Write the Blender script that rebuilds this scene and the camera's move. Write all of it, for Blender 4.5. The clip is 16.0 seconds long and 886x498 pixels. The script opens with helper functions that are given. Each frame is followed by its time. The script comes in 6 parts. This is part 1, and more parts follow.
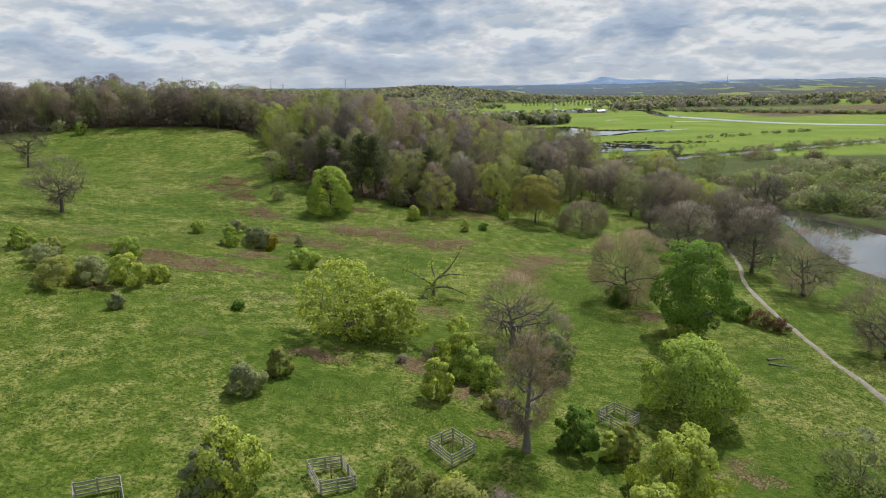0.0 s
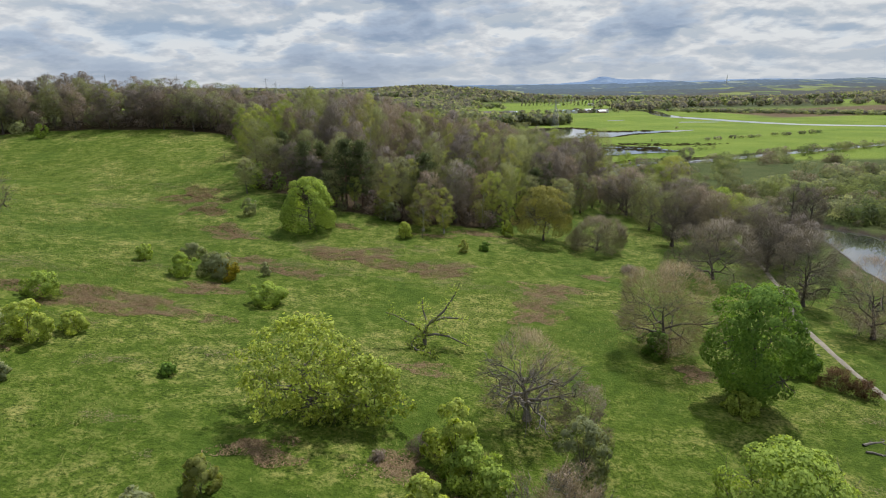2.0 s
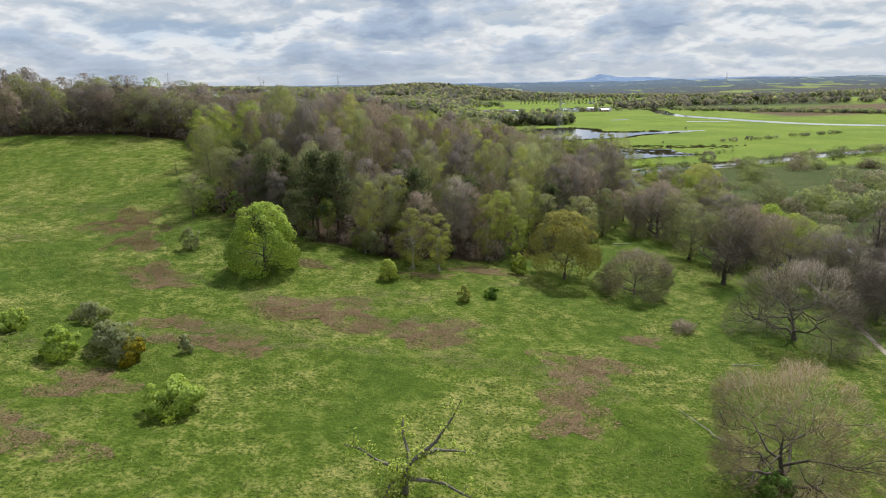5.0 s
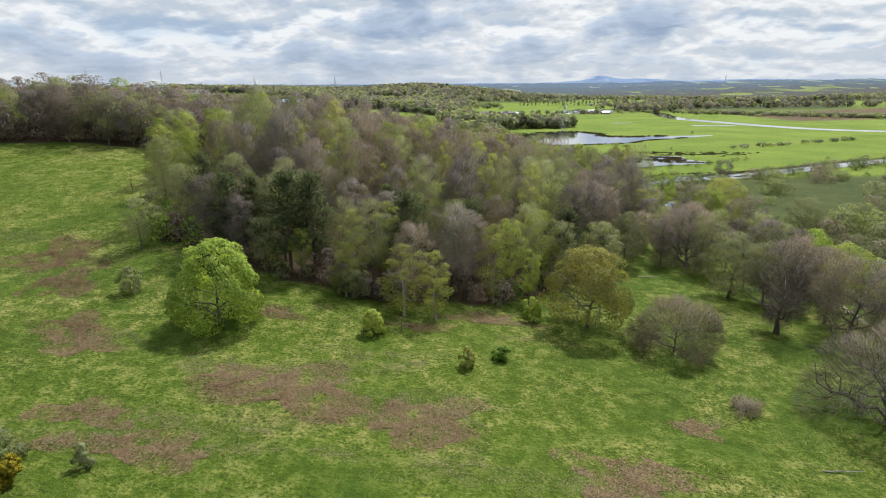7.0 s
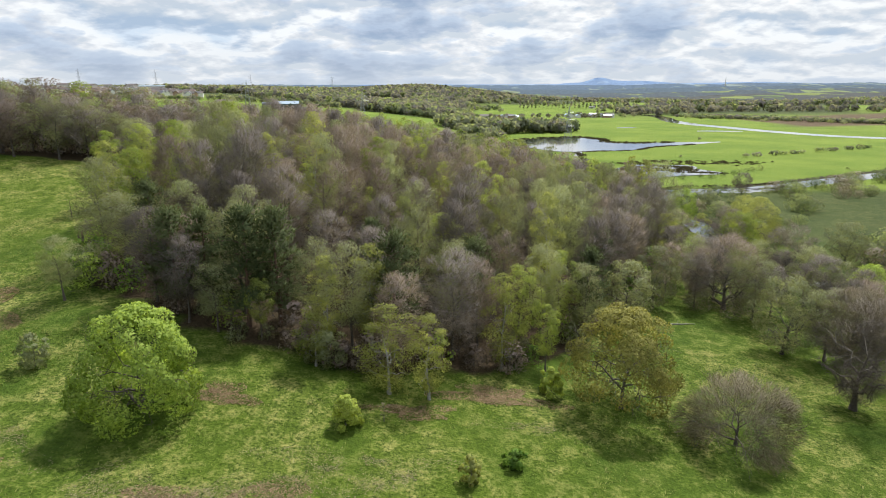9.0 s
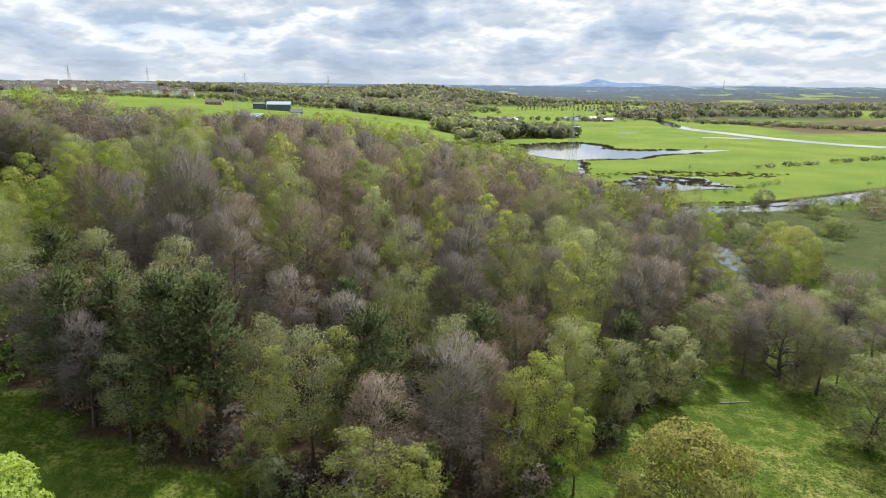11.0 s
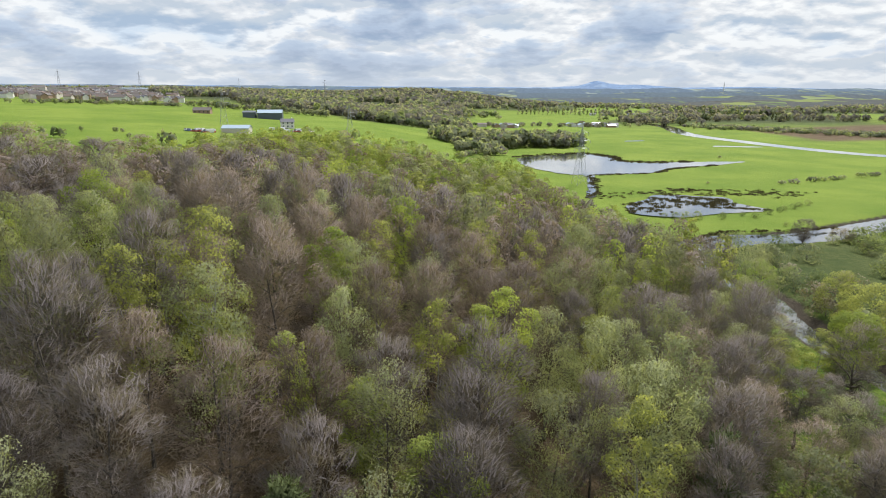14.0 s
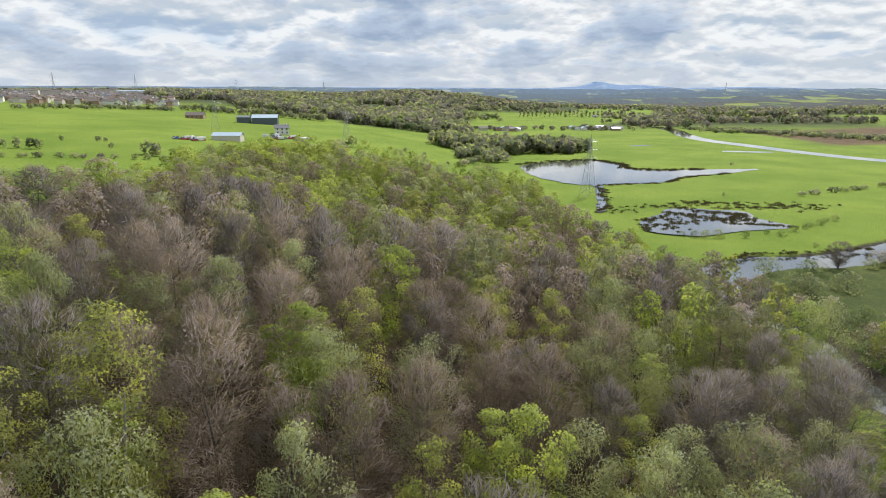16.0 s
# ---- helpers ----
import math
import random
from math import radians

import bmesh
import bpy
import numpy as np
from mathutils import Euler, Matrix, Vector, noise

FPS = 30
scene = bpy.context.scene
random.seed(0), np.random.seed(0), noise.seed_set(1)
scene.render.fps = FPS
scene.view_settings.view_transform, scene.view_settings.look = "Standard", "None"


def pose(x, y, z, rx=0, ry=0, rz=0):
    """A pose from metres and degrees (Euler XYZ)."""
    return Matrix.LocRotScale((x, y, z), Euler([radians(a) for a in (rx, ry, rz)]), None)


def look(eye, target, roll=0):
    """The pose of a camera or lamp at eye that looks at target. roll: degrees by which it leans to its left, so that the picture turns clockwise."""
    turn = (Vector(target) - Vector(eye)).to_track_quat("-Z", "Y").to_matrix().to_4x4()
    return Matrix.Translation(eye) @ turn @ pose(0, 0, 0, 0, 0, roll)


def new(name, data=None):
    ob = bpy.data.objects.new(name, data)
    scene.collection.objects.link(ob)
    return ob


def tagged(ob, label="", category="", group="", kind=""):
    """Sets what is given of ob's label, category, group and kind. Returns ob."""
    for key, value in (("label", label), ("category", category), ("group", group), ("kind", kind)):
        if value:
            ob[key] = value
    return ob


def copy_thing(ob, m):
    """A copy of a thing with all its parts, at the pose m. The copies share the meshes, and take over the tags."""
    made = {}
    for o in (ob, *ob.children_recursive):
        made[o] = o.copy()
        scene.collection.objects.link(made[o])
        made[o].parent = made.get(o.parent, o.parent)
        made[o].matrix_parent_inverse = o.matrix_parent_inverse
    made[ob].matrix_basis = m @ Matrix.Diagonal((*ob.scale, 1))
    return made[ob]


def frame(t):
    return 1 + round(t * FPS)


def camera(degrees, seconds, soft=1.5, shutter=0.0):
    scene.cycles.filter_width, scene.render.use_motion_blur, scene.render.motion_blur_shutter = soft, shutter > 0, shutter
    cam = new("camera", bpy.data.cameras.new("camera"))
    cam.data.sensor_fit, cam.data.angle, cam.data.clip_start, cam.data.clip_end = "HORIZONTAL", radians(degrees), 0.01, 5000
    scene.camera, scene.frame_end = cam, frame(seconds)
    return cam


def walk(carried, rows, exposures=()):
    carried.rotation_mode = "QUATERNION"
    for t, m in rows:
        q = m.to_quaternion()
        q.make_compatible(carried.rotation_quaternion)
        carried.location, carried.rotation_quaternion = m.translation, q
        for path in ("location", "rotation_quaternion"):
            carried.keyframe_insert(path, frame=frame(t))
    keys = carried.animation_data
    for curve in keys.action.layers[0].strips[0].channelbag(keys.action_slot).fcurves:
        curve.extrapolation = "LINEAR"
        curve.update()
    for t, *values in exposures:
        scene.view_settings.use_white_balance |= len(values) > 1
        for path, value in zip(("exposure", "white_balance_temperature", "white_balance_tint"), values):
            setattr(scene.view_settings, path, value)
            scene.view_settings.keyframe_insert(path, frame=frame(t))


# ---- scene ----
cam = camera(71.7, 16.0, soft=1.0)
PATH = [
    (0, (0.917, 2.972, 34.660), (0.019, 99.974, 9.565), -1.00),
    (0.5, (1.006, 8.086, 34.696), (0.257, 105.077, 9.573), -1.01),
    (1, (1.149, 13.291, 34.672), (0.397, 110.270, 9.528), -1.01),
    (1.5, (1.272, 18.507, 34.670), (0.569, 115.471, 9.491), -0.92),
    (2, (1.447, 23.705, 34.593), (0.843, 120.669, 9.436), -0.92),
    (2.5, (1.577, 28.908, 34.506), (1.023, 125.872, 9.372), -0.93),
    (3, (1.656, 34.044, 34.459), (1.149, 130.984, 9.255), -0.94),
    (3.5, (1.800, 39.240, 34.471), (1.343, 136.180, 9.291), -1.04),
    (4, (1.964, 44.410, 34.512), (1.553, 141.322, 9.250), -1.05),
    (4.2, (2.055, 46.506, 34.544), (1.641, 143.394, 9.198), -1.05),
    (6.5, (1.737, 71.456, 35.742), (1.914, 168.274, 10.234), -0.58),
    (7, (1.849, 76.627, 36.100), (2.076, 173.444, 10.616), -0.49),
    (7.5, (1.957, 81.758, 36.477), (2.238, 178.602, 11.122), -0.39),
    (8, (2.045, 86.933, 36.916), (2.377, 183.788, 11.632), -0.30),
    (10.5, (2.262, 115.081, 39.505), (3.483, 211.843, 14.015), 0.35),
    (11, (2.282, 120.606, 40.330), (3.555, 217.379, 14.910), 0.57),
    (11.5, (2.292, 125.836, 41.194), (3.666, 222.622, 15.856), 0.49),
    (12, (2.361, 130.967, 42.051), (3.785, 227.752, 16.737), 0.50),
    (12.5, (2.445, 136.109, 42.901), (3.921, 232.905, 17.657), 0.52),
    (13, (2.545, 141.173, 43.820), (4.019, 237.957, 18.555), 0.44),
    (13.5, (2.592, 146.102, 44.708), (4.068, 242.898, 19.515), 0.46),
    (14, (2.627, 151.018, 45.612), (4.054, 247.815, 20.447), 0.38),
    (14.5, (2.728, 156.007, 46.537), (4.100, 252.781, 21.305), 0.30),
    (15, (2.817, 161.101, 47.378), (4.140, 257.876, 22.171), 0.21),
    (15.5, (2.871, 166.320, 48.190), (4.193, 263.095, 23.010), 0.23),
    (16, (2.945, 171.559, 48.878), (4.269, 268.347, 23.770), 0.25),
]
walk(cam, [(t, look(eye, target, roll)) for t, eye, target, roll in PATH],
     exposures=[(0, 0.10), (1, 0.05), (3.5, 0.14), (7, 0.36), (11, 0.52), (16, 0.36)])

# ---- world, sun, exposure ----
world = bpy.data.worlds.new("world")
scene.world = world
world.use_nodes = True
SUN_AZ, SUN_EL = 32.0, 54.0  # degrees to the right of the flight's heading, degrees up


def build_world():
    nt = world.node_tree
    n, l = nt.nodes, nt.links
    n.clear()
    out = n.new("ShaderNodeOutputWorld")
    bg = n.new("ShaderNodeBackground")
    bg.inputs["Strength"].default_value = 0.072
    sky = n.new("ShaderNodeTexSky")
    sky.sky_type = "NISHITA"
    sky.sun_disc = False
    sky.sun_elevation = radians(SUN_EL)
    sky.sun_rotation = radians(SUN_AZ)
    tc = n.new("ShaderNodeTexCoord")
    sep = n.new("ShaderNodeSeparateXYZ")
    l.new(tc.outputs["Generated"], sep.inputs[0])

    def m(op, a, b=None, c=None):
        k = n.new("ShaderNodeMath")
        k.operation = op
        for i, v in enumerate((a, b, c)):
            if v is None:
                continue
            if isinstance(v, (int, float)):
                k.inputs[i].default_value = v
            else:
                l.new(v, k.inputs[i])
        return k.outputs[0]

    # a flat deck of cumulus, seen in perspective
    zc = m("MAXIMUM", sep.outputs[2], 0.0)
    def curve(fac, stops):
        r = n.new("ShaderNodeValToRGB")
        el = r.color_ramp.elements
        while len(el) < len(stops):
            el.new(0.5)
        for e, (p, col) in zip(el, stops):
            e.position, e.color = p, (*col, 1)
        l.new(fac, r.inputs[0])
        return r.outputs[0]

    def density(dz):
        """The deck's thickness along a line of sight, or along one a little higher."""
        zz = m("ADD", zc, dz)
        dd = m("ADD", zz, 0.27)
        at = n.new("ShaderNodeCombineXYZ")
        l.new(m("DIVIDE", sep.outputs[0], dd), at.inputs[0])
        l.new(m("DIVIDE", sep.outputs[1], dd), at.inputs[1])

        def cloud(scale, detail, rough, shift, dist):
            mp = n.new("ShaderNodeMapping")
            mp.inputs["Location"].default_value = shift
            l.new(at.outputs[0], mp.inputs["Vector"])
            t = n.new("ShaderNodeTexNoise")
            t.inputs["Scale"].default_value, t.inputs["Detail"].default_value = scale, detail
            t.inputs["Roughness"].default_value, t.inputs["Distortion"].default_value = rough, dist
            l.new(mp.outputs[0], t.inputs["Vector"])
            return t.outputs["Fac"]

        banks = cloud(1.2, 2, 0.5, (3.1, 0.4, 0), 0.0)
        heaps = cloud(3.0, 8, 0.54, (0.7, 5.2, 0), 0.1)
        mp = n.new("ShaderNodeMapping")
        mp.inputs["Location"].default_value = (0.3, 0.8, 0)
        l.new(at.outputs[0], mp.inputs["Vector"])
        vo = n.new("ShaderNodeTexVoronoi")
        vo.feature, vo.normalize = "SMOOTH_F1", True
        vo.inputs["Scale"].default_value, vo.inputs["Detail"].default_value, vo.inputs["Roughness"].default_value = 6.0, 3.5, 0.5
        l.new(mp.outputs[0], vo.inputs["Vector"])
        puffs = m("SUBTRACT", 0.75, vo.outputs["Distance"])
        return m("ADD", m("ADD", m("MULTIPLY", banks, 0.36), m("MULTIPLY", heaps, 0.46)), m("MULTIPLY", puffs, 0.18)), heaps

    a, heads = density(0.0)
    b, _ = density(0.009)
    cover = curve(a, [(0.375, (0, 0, 0)), (0.415, (1, 1, 1))])
    cover = m("MAXIMUM", cover, curve(sep.outputs[2], [(0.12, (1, 1, 1)), (0.16, (0, 0, 0))]))
    thick = curve(a, [(0.385, (6.0, 7.0, 8.2)), (0.44, (8.4, 8.7, 9.0)), (0.492, (9.0, 9.1, 9.2)), (0.507, (7.3, 7.8, 8.5)), (0.535, (5.5, 6.35, 7.6)), (0.61, (4.1, 5.0, 6.5))])
    round_ = curve(heads, [(0.40, (1.04, 1.035, 1.03)), (0.62, (0.93, 0.95, 0.97))])
    rim = curve(m("SUBTRACT", m("ADD", a, 0.5), b), [(0.468, (0.76, 0.82, 0.88)), (0.497, (0.95, 0.96, 0.975)), (0.528, (1.18, 1.17, 1.14))])
    both = n.new("ShaderNodeMix")
    both.data_type, both.blend_type = "RGBA", "MULTIPLY"
    both.inputs["Factor"].default_value = 1.0
    l.new(rim, both.inputs["A"])
    l.new(round_, both.inputs["B"])
    rim = both.outputs["Result"]
    lit = n.new("ShaderNodeMix")
    lit.data_type, lit.blend_type = "RGBA", "MULTIPLY"
    lit.inputs["Factor"].default_value = 1.0
    l.new(thick, lit.inputs["A"])
    l.new(rim, lit.inputs["B"])
    # clouds shine more towards the sun
    vd = n.new("ShaderNodeVectorMath")
    vd.operation = "DOT_PRODUCT"
    l.new(tc.outputs["Generated"], vd.inputs[0])
    az, el = radians(SUN_AZ), radians(SUN_EL)
    vd.inputs[1].default_value = (math.sin(az) * math.cos(el), math.cos(az) * math.cos(el), math.sin(el))
    shine = curve(vd.outputs["Value"], [(0.55, (0.93, 0.95, 0.98)), (0.75, (1.0, 1.0, 1.0)), (0.88, (1.22, 1.21, 1.2)), (1.0, (2.0, 1.95, 1.9))])
    near_sun = n.new("ShaderNodeMix")
    near_sun.data_type, near_sun.blend_type = "RGBA", "MULTIPLY"
    near_sun.inputs["Factor"].default_value = 1.0
    l.new(lit.outputs["Result"], near_sun.inputs["A"])
    l.new(shine, near_sun.inputs["B"])
    lit = near_sun
    mix = n.new("ShaderNodeMix")
    mix.data_type = "RGBA"
    l.new(cover, mix.inputs["Factor"])
    l.new(sky.outputs[0], mix.inputs["A"])
    l.new(lit.outputs["Result"], mix.inputs["B"])
    # pale air low over the horizon
    low = curve(sep.outputs[2], [(0.0, (1, 1, 1)), (0.075, (0, 0, 0))])
    air = n.new("ShaderNodeMix")
    air.data_type = "RGBA"
    l.new(m("MULTIPLY", low, 0.55), air.inputs["Factor"])
    l.new(mix.outputs["Result"], air.inputs["A"])
    air.inputs["B"].default_value = (6.7, 7.2, 7.8, 1)
    l.new(air.outputs["Result"], bg.inputs["Color"])
    l.new(bg.outputs[0], out.inputs["Surface"])


build_world()
sun = new("sun", bpy.data.lights.new("sun", "SUN"))
sun.data.energy, sun.data.angle, sun.data.color = 4.1, radians(3.0), (1.0, 0.975, 0.96)
_az, _el = radians(SUN_AZ), radians(SUN_EL)
sun.matrix_world = look((math.sin(_az) * math.cos(_el) * 300, math.cos(_az) * math.cos(_el) * 300, math.sin(_el) * 300), (0, 0, 0))


# ---- materials ----
def ramp_node(nt, fac, stops):
    r = nt.nodes.new("ShaderNodeValToRGB")
    el = r.color_ramp.elements
    while len(el) < len(stops):
        el.new(0.5)
    for e, (p, col) in zip(el, stops):
        e.position, e.color = p, (*col, 1)
    nt.links.new(fac, r.inputs[0])
    return r.outputs[0]


def math_node(nt, op, a, b=None):
    k = nt.nodes.new("ShaderNodeMath")
    k.operation = op
    for i, v in enumerate((a, b)):
        if v is None:
            continue
        if isinstance(v, (int, float)):
            k.inputs[i].default_value = v
        else:
            nt.links.new(v, k.inputs[i])
    return k.outputs[0]


def mix_node(nt, fac, a, b, blend="MIX"):
    k = nt.nodes.new("ShaderNodeMix")
    k.data_type, k.blend_type = "RGBA", blend
    for name, v in (("Factor", fac), ("A", a), ("B", b)):
        if isinstance(v, (int, float)):
            k.inputs[name].default_value = v
        elif isinstance(v, tuple):
            k.inputs[name].default_value = (*v, 1)
        else:
            nt.links.new(v, k.inputs[name])
    return k.outputs["Result"]


def noise_node(nt, vec, scale, detail=4, rough=0.55, dist=0.0):
    t = nt.nodes.new("ShaderNodeTexNoise")
    t.inputs["Scale"].default_value, t.inputs["Detail"].default_value = scale, detail
    t.inputs["Roughness"].default_value, t.inputs["Distortion"].default_value = rough, dist
    if vec is not None:
        nt.links.new(vec, t.inputs["Vector"])
    return t.outputs["Fac"]


def blank(name):
    mat = bpy.data.materials.new(name)
    mat.use_nodes = True
    nt = mat.node_tree
    bsdf = nt.nodes["Principled BSDF"]
    return mat, nt, bsdf


def tree_tint(nt):
    """A number per tree: the object's random, shifted by the joined wood's own tint."""
    oi = nt.nodes.new("ShaderNodeObjectInfo")
    at = nt.nodes.new("ShaderNodeAttribute")
    at.attribute_name = "tint"
    s = math_node(nt, "ADD", oi.outputs["Random"], at.outputs["Fac"])
    return math_node(nt, "FRACT", s)


def leaf_material(name, dark, light, through_share=0.45, spread=0.5):
    """Leaves or buds: colour runs from dark to light leaf by leaf and tree by tree, and lets light through."""
    mat, nt, bsdf = blank(name)
    geo = nt.nodes.new("ShaderNodeNewGeometry")
    per_leaf = geo.outputs["Random Per Island"]
    per_tree = tree_tint(nt)
    f = math_node(nt, "ADD", math_node(nt, "MULTIPLY", per_leaf, spread), math_node(nt, "MULTIPLY", per_tree, 1 - spread))
    col = ramp_node(nt, f, [(0.1, dark), (0.9, light)])
    nt.links.new(col, bsdf.inputs["Base Color"])
    bsdf.inputs["Roughness"].default_value = 0.75
    bsdf.inputs["Specular IOR Level"].default_value = 0.08
    tr = nt.nodes.new("ShaderNodeBsdfTranslucent")
    nt.links.new(mix_node(nt, 1.0, col, (1.5, 1.45, 0.8), "MULTIPLY"), tr.inputs["Color"])
    ms = nt.nodes.new("ShaderNodeMixShader")
    ms.inputs[0].default_value = through_share
    nt.links.new(bsdf.outputs[0], ms.inputs[1])
    nt.links.new(tr.outputs[0], ms.inputs[2])
    nt.links.new(ms.outputs[0], nt.nodes["Material Output"].inputs["Surface"])
    return mat


def bark_material(name, dark, light, scale=3.0):
    mat, nt, bsdf = blank(name)
    tc = nt.nodes.new("ShaderNodeTexCoord")
    f = noise_node(nt, tc.outputs["Object"], scale, 5, 0.65)
    g = noise_node(nt, tc.outputs["Object"], scale * 6, 3, 0.6)
    s = math_node(nt, "ADD", math_node(nt, "MULTIPLY", f, 0.7), math_node(nt, "MULTIPLY", g, 0.3))
    nt.links.new(ramp_node(nt, s, [(0.35, dark), (0.65, light)]), bsdf.inputs["Base Color"])
    bsdf.inputs["Roughness"].default_value = 0.9
    bump = nt.nodes.new("ShaderNodeBump")
    bump.inputs["Strength"].default_value, bump.inputs["Distance"].default_value = 0.6, 0.05
    nt.links.new(s, bump.inputs["Height"])
    nt.links.new(bump.outputs[0], bsdf.inputs["Normal"])
    return mat


def plain_material(name, col, rough=0.7, var=0.25, scale=2.0, metal=0.0):
    """A weathered plain surface: its colour with stains at two scales."""
    mat, nt, bsdf = blank(name)
    tc = nt.nodes.new("ShaderNodeTexCoord")
    f = noise_node(nt, tc.outputs["Object"], scale, 6, 0.6)
    dark = tuple(c * (1 - var) for c in col)
    light = tuple(min(1, c * (1 + var)) for c in col)
    nt.links.new(ramp_node(nt, f, [(0.3, dark), (0.7, light)]), bsdf.inputs["Base Color"])
    bsdf.inputs["Roughness"].default_value, bsdf.inputs["Metallic"].default_value = rough, metal
    return mat


def water_material():
    mat, nt, bsdf = blank("water")
    tc = nt.nodes.new("ShaderNodeTexCoord")
    bsdf.inputs["Base Color"].default_value = (0.035, 0.04, 0.035, 1)
    bsdf.inputs["Roughness"].default_value = 0.12
    bsdf.inputs["IOR"].default_value = 1.33
    bsdf.inputs["Specular IOR Level"].default_value = 1.0
    bsdf.inputs["Coat Weight"].default_value, bsdf.inputs["Coat Roughness"].default_value, bsdf.inputs["Coat IOR"].default_value = 1.0, 0.04, 1.6
    bump = nt.nodes.new("ShaderNodeBump")
    bump.inputs["Strength"].default_value, bump.inputs["Distance"].default_value = 0.30, 0.06
    f = noise_node(nt, tc.outputs["Object"], 0.9, 4, 0.6)
    nt.links.new(f, bump.inputs["Height"])
    nt.links.new(bump.outputs[0], bsdf.inputs["Normal"])
    return mat


def ground_material():
    mat, nt, bsdf = blank("grassland")
    tc = nt.nodes.new("ShaderNodeTexCoord")
    p = tc.outputs["Object"]
    big = noise_node(nt, p, 0.012, 4, 0.5)
    mid = noise_node(nt, p, 0.07, 5, 0.6, 0.4)
    small = noise_node(nt, p, 0.55, 5, 0.65)
    fine = noise_node(nt, p, 2.6, 4, 0.7)
    green = ramp_node(nt, big, [(0.35, (0.060, 0.105, 0.012)), (0.65, (0.101, 0.148, 0.015))])
    lush = ramp_node(nt, mid, [(0.32, (0.042, 0.082, 0.010)), (0.5, (0.080, 0.122, 0.014)), (0.66, (0.142, 0.166, 0.040))])
    c = mix_node(nt, 0.55, green, lush)
    # pale dead tussocks
    straw = ramp_node(nt, math_node(nt, "ADD", math_node(nt, "MULTIPLY", small, 0.6), math_node(nt, "MULTIPLY", fine, 0.4)),
                      [(0.49, (0, 0, 0)), (0.60, (1, 1, 1))])
    patchy = ramp_node(nt, mid, [(0.38, (0.12, 0.12, 0.12)), (0.60, (0.9, 0.9, 0.9))])
    c = mix_node(nt, math_node(nt, "MULTIPLY", straw, patchy), c, (0.212, 0.212, 0.072))
    # dark hollows: tussock self-shade painted in where the fine noise dips
    hollow_shade = ramp_node(nt, fine, [(0.36, (0.30, 0.38, 0.28)), (0.48, (1, 1, 1)), (0.62, (1.35, 1.28, 1.2))])
    c = mix_node(nt, ramp_node(nt, mid, [(0.38, (0.25, 0.25, 0.25)), (0.58, (1, 1, 1))]), c, mix_node(nt, 1.0, c, hollow_shade, "MULTIPLY"))

    c = mix_node(nt, 1.0, c, ramp_node(nt, small, [(0.36, (0.74, 0.77, 0.76)), (0.5, (1, 1, 1)), (0.64, (1.12, 1.1, 1.06))]), "MULTIPLY")

    def cover(name):
        at = nt.nodes.new("ShaderNodeAttribute")
        at.attribute_name = name
        return at.outputs["Fac"]

    def wobbly(name, soft=0.25):
        v = math_node(nt, "ADD", cover(name), math_node(nt, "MULTIPLY", math_node(nt, "SUBTRACT", small, 0.5), 0.9))
        return ramp_node(nt, v, [(0.5 - soft, (0, 0, 0)), (0.5 + soft, (1, 1, 1))])

    # grazed pasture of the flood plain and the far fields
    past = ramp_node(nt, noise_node(nt, p, 0.02, 5, 0.6), [(0.35, (0.118, 0.182, 0.024)), (0.65, (0.180, 0.240, 0.038))])
    past = mix_node(nt, 1.0, past, ramp_node(nt, fine, [(0.3, (0.8, 0.8, 0.8)), (0.6, (1.05, 1.05, 1.05))]), "MULTIPLY")
    c = mix_node(nt, cover("pasture"), c, past)
    rough = ramp_node(nt, noise_node(nt, p, 0.05, 6, 0.65), [(0.3, (0.033, 0.048, 0.018)), (0.7, (0.076, 0.086, 0.036))])
    c = mix_node(nt, cover("rough"), c, rough)
    moor = ramp_node(nt, noise_node(nt, p, 0.03, 6, 0.7), [(0.3, (0.086, 0.056, 0.033)), (0.7, (0.142, 0.109, 0.063))])
    c = mix_node(nt, cover("moor"), c, moor)
    litter = ramp_node(nt, fine, [(0.3, (0.036, 0.026, 0.015)), (0.7, (0.086, 0.063, 0.036))])
    c = mix_node(nt, wobbly("litter"), c, litter)
    mud = ramp_node(nt, fine, [(0.3, (0.040, 0.033, 0.024)), (0.7, (0.083, 0.069, 0.050))])
    c = mix_node(nt, wobbly("mud"), c, mud)
    nt.links.new(c, bsdf.inputs["Base Color"])
    bsdf.inputs["Roughness"].default_value = 0.95
    bsdf.inputs["Specular IOR Level"].default_value = 0.1
    bump = nt.nodes.new("ShaderNodeBump")
    bump.inputs["Strength"].default_value, bump.inputs["Distance"].default_value = 1.0, 0.35
    nt.links.new(math_node(nt, "ADD", small, math_node(nt, "MULTIPLY", fine, 1.1)), bump.inputs["Height"])
    nt.links.new(bump.outputs[0], bsdf.inputs["Normal"])
    return mat


GRASS = ground_material()
WATER = water_material()
BARK = bark_material("bark", (0.043, 0.035, 0.027), (0.133, 0.113, 0.090))
BARK_PALE = bark_material("pale_bark", (0.125, 0.117, 0.101), (0.429, 0.413, 0.374), 5)
BARK_PINE = bark_material("pine_bark", (0.062, 0.039, 0.027), (0.203, 0.125, 0.078))
BARK_GREY = bark_material("grey_bark", (0.086, 0.074, 0.061), (0.234, 0.211, 0.179), 4)
DEADWOOD = bark_material("dead_wood", (0.156, 0.140, 0.117), (0.374, 0.351, 0.312), 4)
TIMBER = bark_material("weathered_timber", (0.172, 0.156, 0.125), (0.390, 0.367, 0.312), 4)
